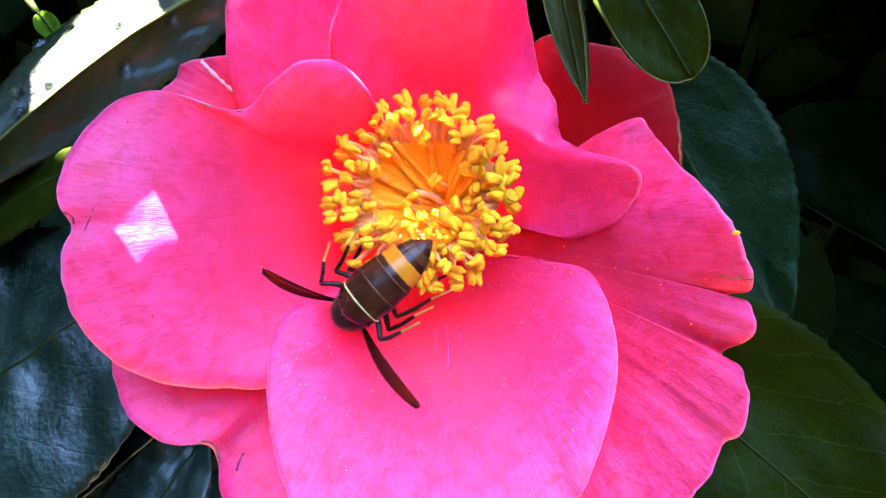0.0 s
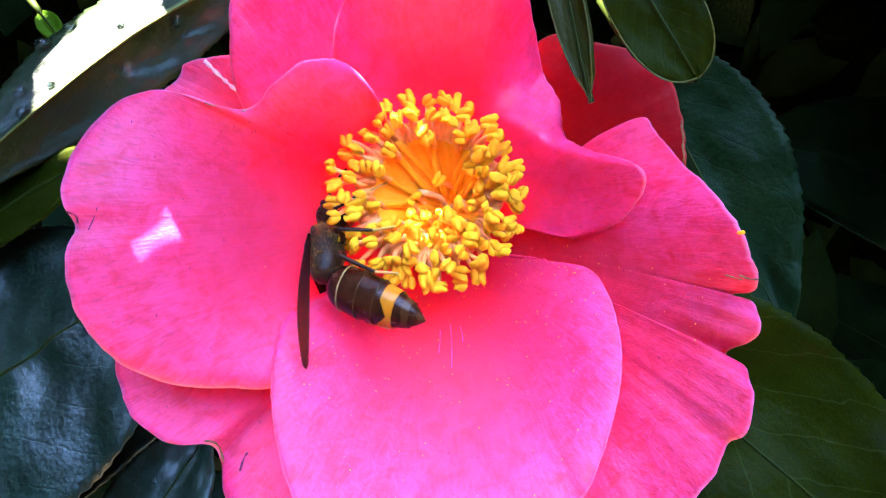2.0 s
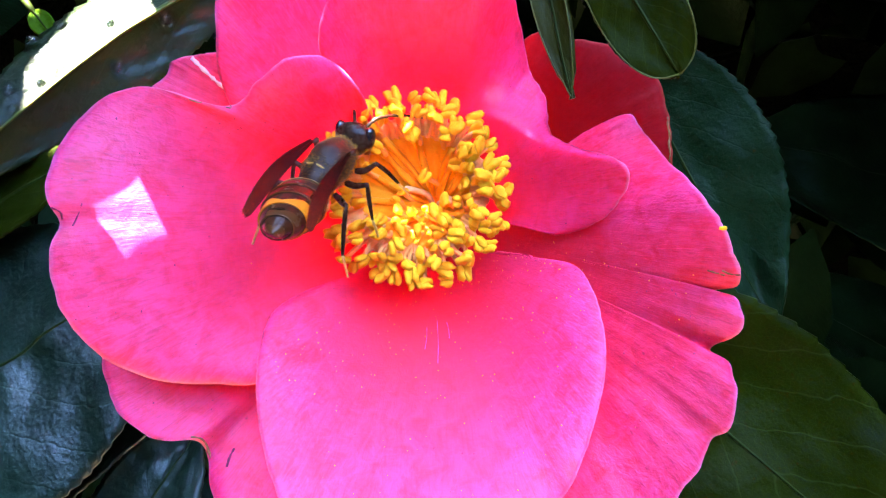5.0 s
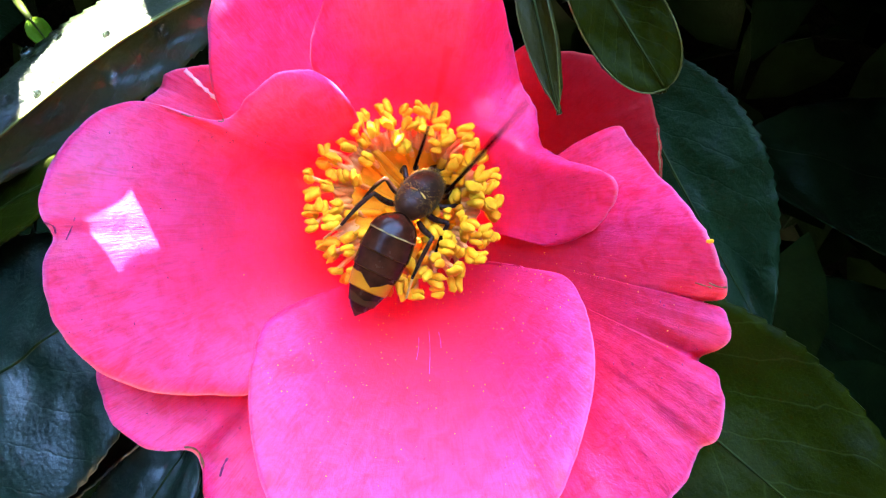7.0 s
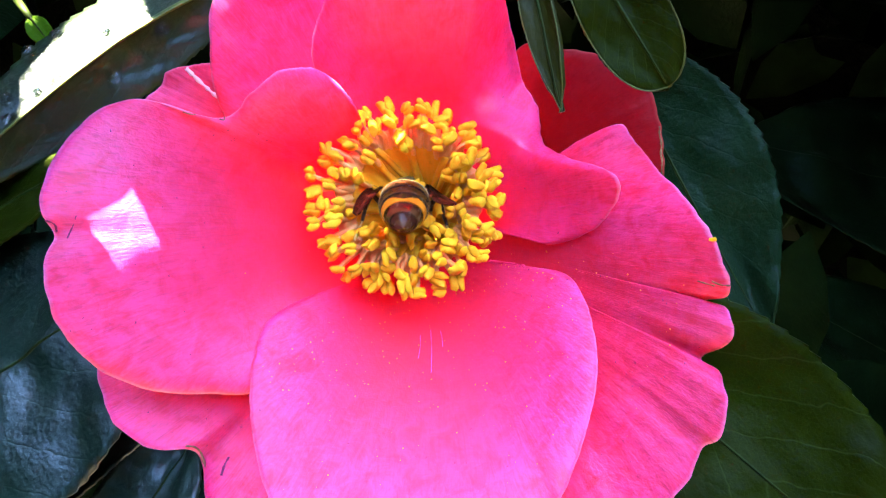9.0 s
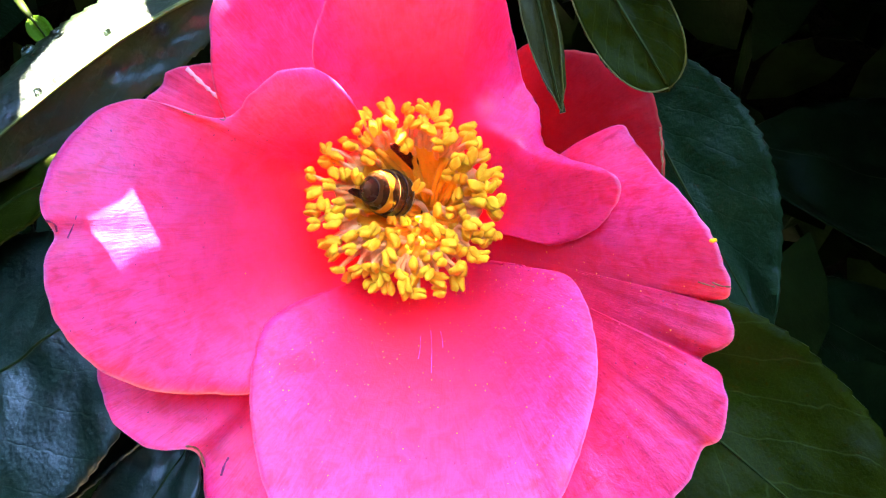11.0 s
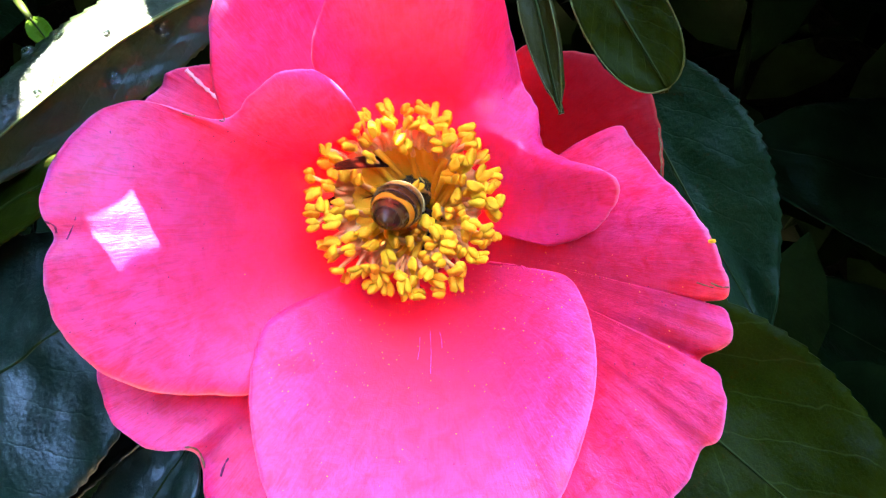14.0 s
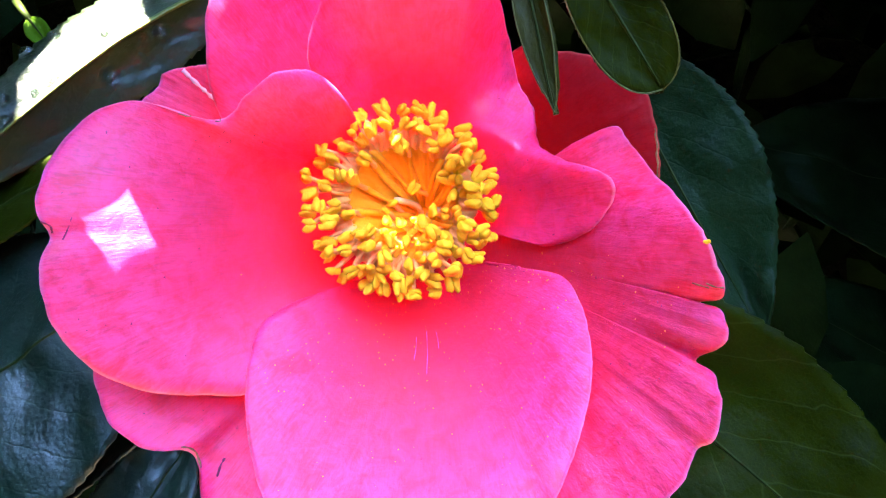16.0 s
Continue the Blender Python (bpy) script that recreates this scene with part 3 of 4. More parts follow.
part("withered_margin", ragged(along(petals["far_right"], 0.10, 0.30, 0.985, 0.99, 24), 0.13), DEADEDGE, flower, "browned dry petal margin")
part("withered_margin", ragged(along(petals["lower_left"], 0.56, 0.68, 0.985, 0.985, 18), 0.15), DEADEDGE, flower, "browned dry petal margin")
part("crease", ragged(along(petals["far_left"], 0.40, 0.47, 0.985, 0.76, 20), 0.26), CREASE, flower, "bleached crease on the torn petal")


# small marks: a split in the left petal, nicks, a bruise and pale streaks
def petal_mark(key, points, r, label, material=DEADEDGE):
    p = petals[key]
    path = [p.at(s0, q0) for s0, q0 in points]
    part("petal_mark", ragged([tuple(v) for v in spline(path, 12)], r), material, flower, label)


petal_mark("left", ((0.925, 0.535), (0.945, 0.56), (0.965, 0.588)), 0.07, "thin dark split in the petal", BRUISE)
petal_mark("right", ((1.0, 0.647), (0.975, 0.645), (0.95, 0.65)), 0.12, "brown dry notch of the margin")
# thin pale lines laid on the bottom petal
for q0, s0, s1 in ((0.447, 0.33, 0.41), (0.475, 0.31, 0.46), (0.505, 0.32, 0.38)):
    petal_mark("bottom", ((s0, q0), ((s0 + s1) / 2, q0 + 0.003), (s1, q0 + 0.002)), 0.045, "fine pale streak on the petal", PALE_STREAK)
for s0, q0, d in ((0.985, 0.255, 0.02), (0.99, 0.215, 0.012)):
    petal_mark("left", ((s0 + 0.012, q0), (s0 - 0.01, q0 + d * 0.5), (s0 - 0.004, q0 + d)), 0.09, "brown gnawed nick in the margin")
petal_mark("right", ((0.955, 0.640), (0.935, 0.642), (0.91, 0.645)), 0.10, "brown dry notch of the margin")
petal_mark("left", ((1.0, 0.545), (0.985, 0.555), (0.99, 0.572)), 0.12, "dark red gnawed notch", BRUISE)
petal_mark("lower_left", ((0.875, 0.722), (0.895, 0.728), (0.915, 0.742)), 0.16, "dull purple bruise", BRUISE)


# ---- leaves ----
def leaf_height(t, v, half, fold, droop, seed, w):
    """How far the blade stands off its flat plane at t along and v across."""
    ph = seed * 3.7 % 9
    thin = min(1.0, 2.0 * w / half)      # the blade closes to one point at its tip
    z = abs(v) * w * math.tan(radians(fold)) - droop * t * t - 0.05 * half * thin * math.sin(min(1, abs(v) * 6) * math.pi / 2)
    z += 0.004 * half * math.cos((t * 8 - abs(v) * 2.5 + 0.5 * noise.noise(Vector((t * 4, v, ph)))) * 2 * math.pi) * abs(v) ** 0.5 * (1 - abs(v) * 0.5)
    z += 0.21 * half * noise.noise(Vector((t * 3.0, v * thin * 1.3 + ph, seed)))
    return z + 0.045 * half * noise.noise(Vector((t * 11.0, v * thin * 4 + ph, seed)))


def leaf_width(t, half, blunt):
    if not 0 < t < 1:
        return 0.02
    k = t * (1 - blunt)
    return half * math.sin(math.pi * k ** 0.86) ** 0.72 * (1 - 0.12 * t) * math.sqrt(1 - t ** 9)


def leaf_blade(length, half, fold, droop, seed, teeth=26, blunt=0.0, sweep=0.0):
    """A camellia leaf along +x, its face to +z."""
    bm = bmesh.new()
    N, M = 156, 22
    rows = []
    for i in range(N + 1):
        t = i / N
        w = leaf_width(t, half, blunt)
        row = []
        for j in range(M + 1):
            v = 2 * j / M - 1
            saw = (t * teeth + 0.3 * noise.noise(Vector((t * 9, seed, 0)))) % 1.0
            ww = w * (1 + (0.045 * min(1.0, 11 / half) * (saw - 0.45) if abs(v) > 0.98 else 0))
            row.append((t * length, v * ww + sweep * 4 * t * (1 - t), leaf_height(t, v, half, fold, droop, seed, w)))
        rows.append(row)
    grid(bm, rows, lambda i, j: (i / N, j / M))
    return bm


def leaf_pose(base, tip, turn):
    base, tip = Vector(base), Vector(tip)
    x = (tip - base).normalized()
    z = Vector((0, 0, 1))
    z = (z - x * z.dot(x)).normalized()
    y = z.cross(x)
    m = Matrix((x, y, z)).transposed().to_4x4()
    return Matrix.Translation(base * MM) @ m @ Matrix.Rotation(radians(turn), 4, "X")


def add_leaf(label, base, tip, half, turn, fold, droop, blunt, material=LEAF, seed=0, group="camellia leaves", teeth=26, rim=False, sweep=0.0, rib=RIB, rib_width=0.42):
    length = (Vector(tip) - Vector(base)).length
    leaf = thing("camellia_leaf", FLOWER @ leaf_pose(base, tip, turn), label, "leaf", group)
    blade = part("blade", leaf_blade(length, half, fold, droop, seed, teeth, blunt, sweep), material, leaf)
    thick = blade.modifiers.new("thickness", "SOLIDIFY")
    thick.thickness, thick.offset = 0.35 * MM, -1.0
    path = [(t * length, sweep * 4 * t * (1 - t), leaf_height(t, 0, half, fold, droop, seed, 1.0) + 0.05) for t in (i / 40 for i in range(40))]
    part("midrib", tube(bmesh.new(), path, [rib_width * (1 - 0.8 * i / 40) for i in range(40)], 6, 0.5), rib, leaf, "pale midrib")
    if rim:
        for side in (-1, 1):
            path = []
            for i in range(61):
                t = i / 60
                w = leaf_width(t, half, blunt)
                path.append((t * length, side * w + sweep * 4 * t * (1 - t), leaf_height(t, side, half, fold, droop, seed, w)))
            part("leaf_edge", tube(bmesh.new(), path, [0.06 + 0.05 * abs(noise.noise(Vector((i * 0.7, seed, side)))) for i in range(61)], 6), LEAF_RIM, leaf, "pale yellowish rim")
    part("stalk", tube(bmesh.new(), [(-7, 0, -1.5), (-3, 0, -0.6), (0.4, 0, -0.1)], [0.9, 0.8, 0.6], 8), RIB, leaf)
    return leaf


leaves = []
for k, (label, base, tip, half, turn, fold, droop, blunt) in enumerate(LEAVES):
    leaves.append(add_leaf(label, base, tip, half, turn, fold, droop, blunt, OLIVE if k in (1, 2, 6) else YELLOWING if k == 3 else WET if k == 4 else GLOSSY if k in (5, 7, 9) else LEAF, k * 1.7 + 1, rim=k in (2, 3), sweep=-3.0 if k == 4 else 0.0, **({"rib": SUNLIT_RIB, "rib_width": 0.75} if k == 4 else {})))

# ---- the bush around: leaves added out of view for shade, dark wall behind, ground ----
def plain_leaf(bm, centre, way, up, length, half, bend=0.15):
    """One small leaf of eight faces inside a joined mass."""
    x = way.normalized()
    z = (up - x * up.dot(x)).normalized()
    y = z.cross(x)
    prof = ((0, 0.03), (0.22, 0.75), (0.5, 1.0), (0.78, 0.7), (1, 0.03))
    vs = []
    for t, w in prof:
        c = centre + x * (t * length) - z * (bend * length * t * t)
        vs.append([bm.verts.new(c + y * half * w + z * half * 0.2 * w), bm.verts.new(c), bm.verts.new(c - y * half * w + z * half * 0.2 * w)])
    for a, b in zip(vs, vs[1:]):
        bm.faces.new((a[0], b[0], b[1], a[1]))
        bm.faces.new((a[1], b[1], b[2], a[2]))


def leaf_mass(name, label, count, place, seed, material, size=(45, 70)):
    rr = random.Random(seed)
    bm = bmesh.new()
    for _ in range(count):
        c = place(rr)
        d = Vector((rr.uniform(-1, 1), rr.uniform(-1, 1), rr.uniform(-.6, .6)))
        u = Vector((rr.uniform(-.6, .6), rr.uniform(-.2, 1), rr.uniform(0, 1)))
        n = rr.uniform(*size)
        plain_leaf(bm, c, d, u, n, n * rr.uniform(0.2, 0.27))
    ob = part(name, bm, material, None, smooth=True)
    ob.matrix_world = FLOWER
    return tagged(ob, label, "foliage", "", "stuff")


def deep(rr):
    z = rr.uniform(-330, -140)
    return Vector((rr.uniform(-1.1, 1.1) * (260 - z), rr.uniform(-0.9, 0.9) * (200 - z), z))


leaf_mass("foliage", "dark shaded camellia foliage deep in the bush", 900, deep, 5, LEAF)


# leaf roof added out of view; it keeps sun off the background
def overhead(rr):
    return Vector((rr.uniform(-500, 500), rr.uniform(200, 380), rr.uniform(-420, 40)))


leaf_mass("foliage", "unseen foliage added overhead to keep sun off the background", 2400, overhead, 6, LEAF, (55, 80))

# leaves added just above the view, to cut sky light from the background
def top_shade(rr):
    z = rr.uniform(-330, -40)
    y = 0.38 * (98 - z) + 80 + 150 * rr.random() ** 1.5
    return Vector((rr.uniform(-60, 420), y, z - 20))


# added right of the view; blocks the sky on that side
def flank(rr):
    z = rr.uniform(-280, 70)
    return Vector((0.66 * (98 - z) + 70 + 200 * rr.random(), rr.uniform(-220, 220), z))


# added out of view on the left, so more sky light comes from the right
def beside(rr):
    return Vector((rr.uniform(-420, -150), rr.uniform(-160, 330), rr.uniform(70, 380)))


# leaves added above right, out of view, to shade the large leaf there
def right_shade(rr):
    return Vector((rr.uniform(30, 170), rr.uniform(62, 150), rr.uniform(-60, 70)))


leaf_mass("foliage", "unseen foliage added to keep the right-hand leaves dark", 70, right_shade, 27, LEAF, (34, 52))
leaf_mass("foliage", "unseen foliage added on the left to block sky light", 700, beside, 12, LEAF, (50, 75))
leaf_mass("foliage", "unseen foliage added on the right to block sky light", 900, flank, 9, LEAF, (50, 75))
leaf_mass("foliage", "unseen foliage added above the view to darken the background", 900, top_shade, 8, LEAF, (45, 70))


# unseen leaves added between the sun and the bloom, with gaps for flecks of light
E1 = (Vector((1, 0, 0)) - SUN_WAY * SUN_WAY.x).normalized()
E2 = E1.cross(SUN_WAY).normalized()


def shade_leaf(side, front, angle, length, half, far):
    """An added leaf across the sun's rays; its middle lies by side and front off the ray through the bloom's heart."""
    d = E1 * math.cos(radians(angle)) + E2 * math.sin(radians(angle))
    base = SUN_WAY * far + E1 * side + E2 * front - d * length * 0.5
    m = Matrix((d, SUN_WAY.cross(d), SUN_WAY)).transposed().to_4x4()
    leaf = thing("camellia_leaf", FLOWER @ Matrix.Translation(base * MM) @ m,
                 "unseen leaf added to shade the bloom", "leaf", "shading leaves")
    part("blade", leaf_blade(length, half, 4, 2, side * 0.3 + front, 3), LEAF, leaf)
    part("stalk", tube(bmesh.new(), [(-9, 0, -1.5), (-3, 0, -0.6), (0.4, 0, -0.1)], [0.9, 0.8, 0.6], 8), RIB, leaf)
    return leaf


# four added leaves close over the left petal leave a kite-shaped gap; the first one sways across it
swaying_leaf = shade_leaf(-33.5, 17.6, -47.8, 34, 6.0, 50)
for side, front, angle, length, half, far in (
        (-24.1, 25.8, -51, 34, 6.0, 54), (-31.9, 29.1, 13, 30, 6.0, 58), (-22.8, 16.2, 51, 26, 6.0, 62),
        (-11, 38, 90, 54, 9.5, 140), (-36, 42, 183, 60, 10, 146), (-50, 6, 8, 56, 9.3, 128), (-47, 27, 100, 40, 8, 136),
        (9, 22.2, 180, 60, 14.5, 138), (-10, 17.5, 90, 20, 5.6, 150), (-3, 8, 0, 9, 2.6, 170), (-33, -36, 80, 30, 9.5, 150), (-8, 32, 100, 40, 8, 162), (25, 20, 86, 70, 11, 300), (46, 16, 70, 70, 12, 144), (17, 6, 86, 56, 5.5, 330), (-22.5, 2.5, 90, 16, 5, 320), (-15.5, 16, 90, 24, 4.2, 166), (-20, 33.5, 20, 26, 4.8, 168), (-64, 2, 20, 44, 10, 150), (-70, 13, 15, 40, 7, 142), (22, 45, 8, 80, 12, 154), (-6, 48, -6, 80, 10, 158),
        (-36, -5, 10, 34, 7, 134), (-66, -9, 0, 44, 7.5, 148), (-84, -16, 95, 60, 11, 140), (-62.7, -28, 118, 42, 9, 152), (-66, -14, 100, 30, 8, 156), (-46, 0.5, 0, 26, 4.5, 176), (-55, -11.5, 5, 20, 4.5, 180), (104, -98, 30, 60, 14, 200)):
    shade_leaf(side, front, angle, length, half, far)

# unseen pale ground, and a near-black wall that stands for the bush's shade
bm = bmesh.new()
bmesh.ops.create_grid(bm, x_segments=60, y_segments=60, size=60000)
for v in bm.verts:
    v.co.z += 60 * noise.noise(v.co * 0.0004)
tagged(part("ground", bm, SOIL, None), "unseen ground, pale to bounce warm light up", "ground", "", "structure")
def bush_reach(sa):
    """The added wall stands close around the bloom and opens behind the camera."""
    k = min(1.0, max(0.0, (-sa - 0.05) / 0.45))
    return 620 + 880 * k * k * (3 - 2 * k)


def bush_wall(rr):
    a = rr.uniform(0, 2 * math.pi)
    far = bush_reach(math.sin(a)) - rr.uniform(-40, 70)
    return BASE_BACK @ Vector((math.cos(a) * far, 60 + math.sin(a) * far, rr.uniform(60, 2420)))


# wall added all round, so that sky light comes only from above
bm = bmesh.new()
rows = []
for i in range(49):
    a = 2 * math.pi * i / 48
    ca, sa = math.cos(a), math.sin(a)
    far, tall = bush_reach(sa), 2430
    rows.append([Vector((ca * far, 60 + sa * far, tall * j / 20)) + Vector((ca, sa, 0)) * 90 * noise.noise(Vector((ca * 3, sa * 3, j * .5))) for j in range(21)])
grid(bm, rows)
hedge = part("bush_shade", bm, BUSH_SHADE, None)
tagged(hedge, "near-black wall for the bush's deep shade, closing off low sky", "bush", "", "structure")
BASE_BACK = Matrix.Scale(1 / MM, 4) @ FLOWER.inverted() @ Matrix.Scale(MM, 4)      # world millimetres to the flower's frame
leaf_mass("foliage", "dark camellia leaves lining the bush", 4200, bush_wall, 19, LEAF, (85, 130))

# water drops on the wet leaf: place along and across it, radius
def drop(t, v, radius):
    label, base, tip, half, turn, fold, droop, blunt = LEAVES[4]
    length = (Vector(tip) - Vector(base)).length
    w = leaf_width(t, half, blunt)
    z = leaf_height(t, v, half, fold, droop, 4 * 1.7 + 1, w)
    ob = part("water_drop", ball(bmesh.new(), (0, 0, 0), (radius, radius * 0.9, radius * 0.65), None, 18, 12), WATER, None)
    ob.matrix_world = leaves[4].matrix_world @ Matrix.Translation((t * length * MM, (v * w - 12.0 * t * (1 - t)) * MM, (z + radius * 0.3) * MM))
    tagged(ob, "clear round water drop on a wet leaf", "water drop", "water drops")


for t, v, radius in ((0.46, 0.42, 1.3), (0.29, 0.22, 1.2), (0.56, -0.93, 1.3), (0.68, -0.55, 1.0), (0.71, -0.18, 0.9), (0.48, -0.85, 0.9), (0.40, -0.3, 0.7), (0.62, -0.2, 0.7), (0.75, -0.7, 0.8)):
    drop(t, v, radius)


add_leaf("small bright green leaf behind the wet leaf", (-88.5, 46.5, -62), (-82.5, 39.5, -60), 2.6, -10, 10, 1, 0, BRIGHT_GREEN, 33.0)

# an anther dropped on the margin of the wrinkled petal
edge = petals["right"].edge
spot = petals["right"].at(0.992, int(np.argmin(abs(edge[:, 0] + 1.6))) / (len(edge) - 1))
fallen = new("fallen_anther", anthers[2])
fallen.matrix_world = FLOWER @ Matrix.Translation((spot + Vector((0.2, 0, 0.25))) * MM) @ Matrix.Rotation(1.4, 4, "Y") @ Matrix.Diagonal((0.42, 0.42, 0.42, 1))
tagged(fallen, "yellow anther fallen on the petal margin", "anther")


# bare stems behind the wet leaf
def stem(points, r0, r1, label):
    path = spline(points, 24)
    bm = tube(bmesh.new(), path, [r0 + (r1 - r0) * i / 23 + 0.25 * noise.noise(Vector((i * 0.6, r0, 0))) for i in range(24)], 12)
    ob = part("twig", bm, BARK, None)
    ob.matrix_world = FLOWER
    return tagged(ob, label, "twig")


stem([(-100, 36, -84), (-98, 28, -82), (-96, 20, -80), (-94, 13, -78)], 2.6, 2.2, "grey-brown bare camellia stem")
stem([(-83, 37, -72), (-89, 24, -74), (-91, 19, -76), (-92, 14, -77)], 1.6, 1.2, "thin brown camellia twig")


# loose pollen grains on the petals below the stamens
bm = bmesh.new()
rr = random.Random(3)
for key, n, q0, q1, s0, s1 in (("bottom", 240, 0.15, 0.95, 0.25, 0.95), ("right", 50, 0.1, 0.7, 0.35, 0.9), ("left", 8, 0.7, 1.0, 0.4, 0.8)):
    for _ in range(n):
        p = petals[key].at(rr.uniform(s0, s1) ** 1.2, rr.uniform(q0, q1))
        r = rr.choice((0.035, 0.045, 0.06, 0.09))
        bmesh.ops.create_icosphere(bm, subdivisions=1, radius=r, matrix=Matrix.Translation(p + Vector((0, 0, r * 0.6))))
ob = part("pollen", bm, ANTHER, None)
ob.matrix_world = FLOWER
tagged(ob, "orange pollen grains scattered on the petals", "pollen", "", "stuff")


bm = bmesh.new()
for key, n in (("bottom", 60), ("left", 40), ("right", 50), ("top", 14), ("lower_left", 20)):
    for _ in range(n):
        s0, q0 = rr.uniform(0.5, 0.98) ** 0.7, rr.uniform(0.05, 0.95)
        p = petals[key].at(s0, q0)
        r = rr.choice((0.03, 0.04, 0.05, 0.07))
        bmesh.ops.create_icosphere(bm, subdivisions=1, radius=1, matrix=Matrix.Translation(p) @ Matrix.Rotation(rr.uniform(0, 3), 4, "Z") @ Matrix.Diagonal((r * rr.uniform(1, 3), r, r * 0.5, 1)))
ob = part("specks", bm, BRUISE, None)
ob.matrix_world = FLOWER
tagged(ob, "tiny dark bruises freckling the petals", "petal marks", "", "stuff")


# ---- the hornet: +x ahead, z up, millimetres ----
hornet = thing("hornet", FLOWER, "dark brown hornet with an orange abdomen band and yellow feet", "hornet")
TH = [(-4.2, 0.5), (-4.0, 1.1), (-3.4, 1.9), (-2.4, 2.5), (-1.0, 2.8), (0.6, 2.85), (2.0, 2.55), (3.0, 2.0), (3.7, 1.2), (4.0, 0.7)]
bm = lathe([tuple(p) for p in spline(TH, 26)], 0.80, 0.78, 40)
for v in bm.verts:                       # scutum, groove and scutellum
    if v.co.z > 0:
        v.co.z += 0.25 * math.exp(-((v.co.x - 0.6) / 1.6) ** 2) - 0.28 * math.exp(-((v.co.x + 1.5) / 0.3) ** 2) - 0.22 * math.exp(-((v.co.x + 2.7) / 0.25) ** 2)
        v.co.z -= 0.12 * math.exp(-((abs(v.co.y) - 1.1) / 0.2) ** 2) * (v.co.x > -1)
thorax = part("thorax", bm, THORAX, hornet, "dark brown velvety thorax")

rr = random.Random(4)
bm = bmesh.new()
for _ in range(1700):                    # short golden hair, thin on the middle of the back
    a, x = rr.uniform(0, 2 * math.pi), rr.uniform(-3.6, 3.6)
    r = 2.85 * math.sqrt(max(0, 1 - (x / 4.2) ** 2))
    n = Vector((x * 0.25, math.sin(a), math.cos(a))).normalized()
    if n.z > 0.80 and -0.8 < x < 2.0 and rr.random() < 0.9:
        continue
    p = Vector((x, math.sin(a) * r * 0.79, math.cos(a) * r * 0.77))
    d = (n + Vector((rr.uniform(-.7, .2), rr.uniform(-.4, .4), rr.uniform(-.4, .4)))).normalized()
    side = d.orthogonal().normalized() * 0.045
    tip = p + d * rr.uniform(0.2, 0.5)
    q = d.cross(side)
    b = [bm.verts.new(p + side), bm.verts.new(p - side * 0.5 + q * 0.8), bm.verts.new(p - side * 0.5 - q * 0.8)]
    t = bm.verts.new(tip)
    for i in range(3):
        bm.faces.new((b[i], b[(i + 1) % 3], t))
tagged(part("hair", bm, HAIR, hornet, "short golden body hair"), kind="stuff")
for side in (-1, 1):                     # yellow patches at the waist and under the wings
    bm = ball(bmesh.new(), (-0.9, side * 1.98, -0.1), (0.85, 0.20, 0.55), Matrix.Rotation(0.5, 3, "Y"), 16, 10)
    for v in bm.verts:
        v.co += 0.14 * noise.noise_vector(v.co * 1.9)
    part("side_patch", bm, SIDE_YELLOW, hornet, "yellow hairy patch below the wing root")
    part("wing_cap", ball(bmesh.new(), (1.5, side * 2.25, 1.5), (0.5, 0.3, 0.3)), CHITIN, hornet, "dark cap over the wing root")

for x, z, half in ((-2.2, 2.02, 1.0), (-3.2, 1.25, 0.8)):
    bm = bmesh.new()
    for side in (-1, 1):
        ball(bm, (x, side * half * 0.62, z - 0.12), (0.10, half * 0.5, 0.12), Matrix.Rotation(side * -0.35, 3, "X"), 14, 8)
    part("back_mark", bm, YELLOW, hornet, "dull yellow crescent across the back")

# head with eyes, jaws and feelers
bm = ball(bmesh.new(), (1.5, 0, -0.2), (1.5, 2.3, 2.0), None, 28, 18)
for v in bm.verts:
    if v.co.x > 2.2:
        v.co.x = 2.2 + (v.co.x - 2.2) * 0.7
    if v.co.z < -0.6:
        v.co.y *= 1 - 0.20 * (-0.6 - v.co.z)
head = part("head", bm, CHITIN, hornet, "black head with a rusty face")
head.location = (4.0 * MM, 0, 0.1 * MM)
part("face", ball(bmesh.new(), (2.35, 0, -0.9), (0.55, 1.15, 1.15), None, 20, 12), RUST, head, "rusty orange face plate")
for side in (-1, 1):
    part("eye", ball(bmesh.new(), (1.7, side * 1.65, 0.1), (0.85, 0.72, 1.45), Matrix.Rotation(side * -0.18, 3, "X"), 20, 14), EYE_DARK, head)
    part("mandible", tube(bmesh.new(), spline([(2.3, side * 1.0, -1.8), (2.9, side * 0.85, -2.3), (3.1, side * 0.15, -2.6)], 8), [0.5, 0.5, 0.46, 0.42, 0.36, 0.3, 0.22, 0.1], 8), RUST, head, "rusty jaw")
    scape = [(2.6, side * 0.55, 0.5), (3.6, side * 1.1, 1.2), (4.4, side * 1.6, 1.5)]
    feeler = scape + [(5.6, side * 2.3, 1.3), (7.2, side * 3.2, 0.9), (8.8, side * 4.1, 0.3), (9.8, side * 4.6, -0.2)]
    part("antenna", tube(bmesh.new(), spline(feeler, 34), [0.22 + 0.03 * (k % 3 == 0) - 0.002 * k for k in range(34)], 8), CHITIN, head, "long dark jointed feeler")

# abdomen: plates one behind another, the first one carries the rest
AB = spline([(0.0, 0.45), (-0.35, 1.3), (-0.9, 2.25), (-1.8, 2.9), (-3.2, 3.2), (-5.0, 3.25), (-6.8, 3.05), (-8.6, 2.7), (-10.2, 2.1), (-11.5, 1.25), (-12.3, 0.45), (-12.6, 0.05)], 200)


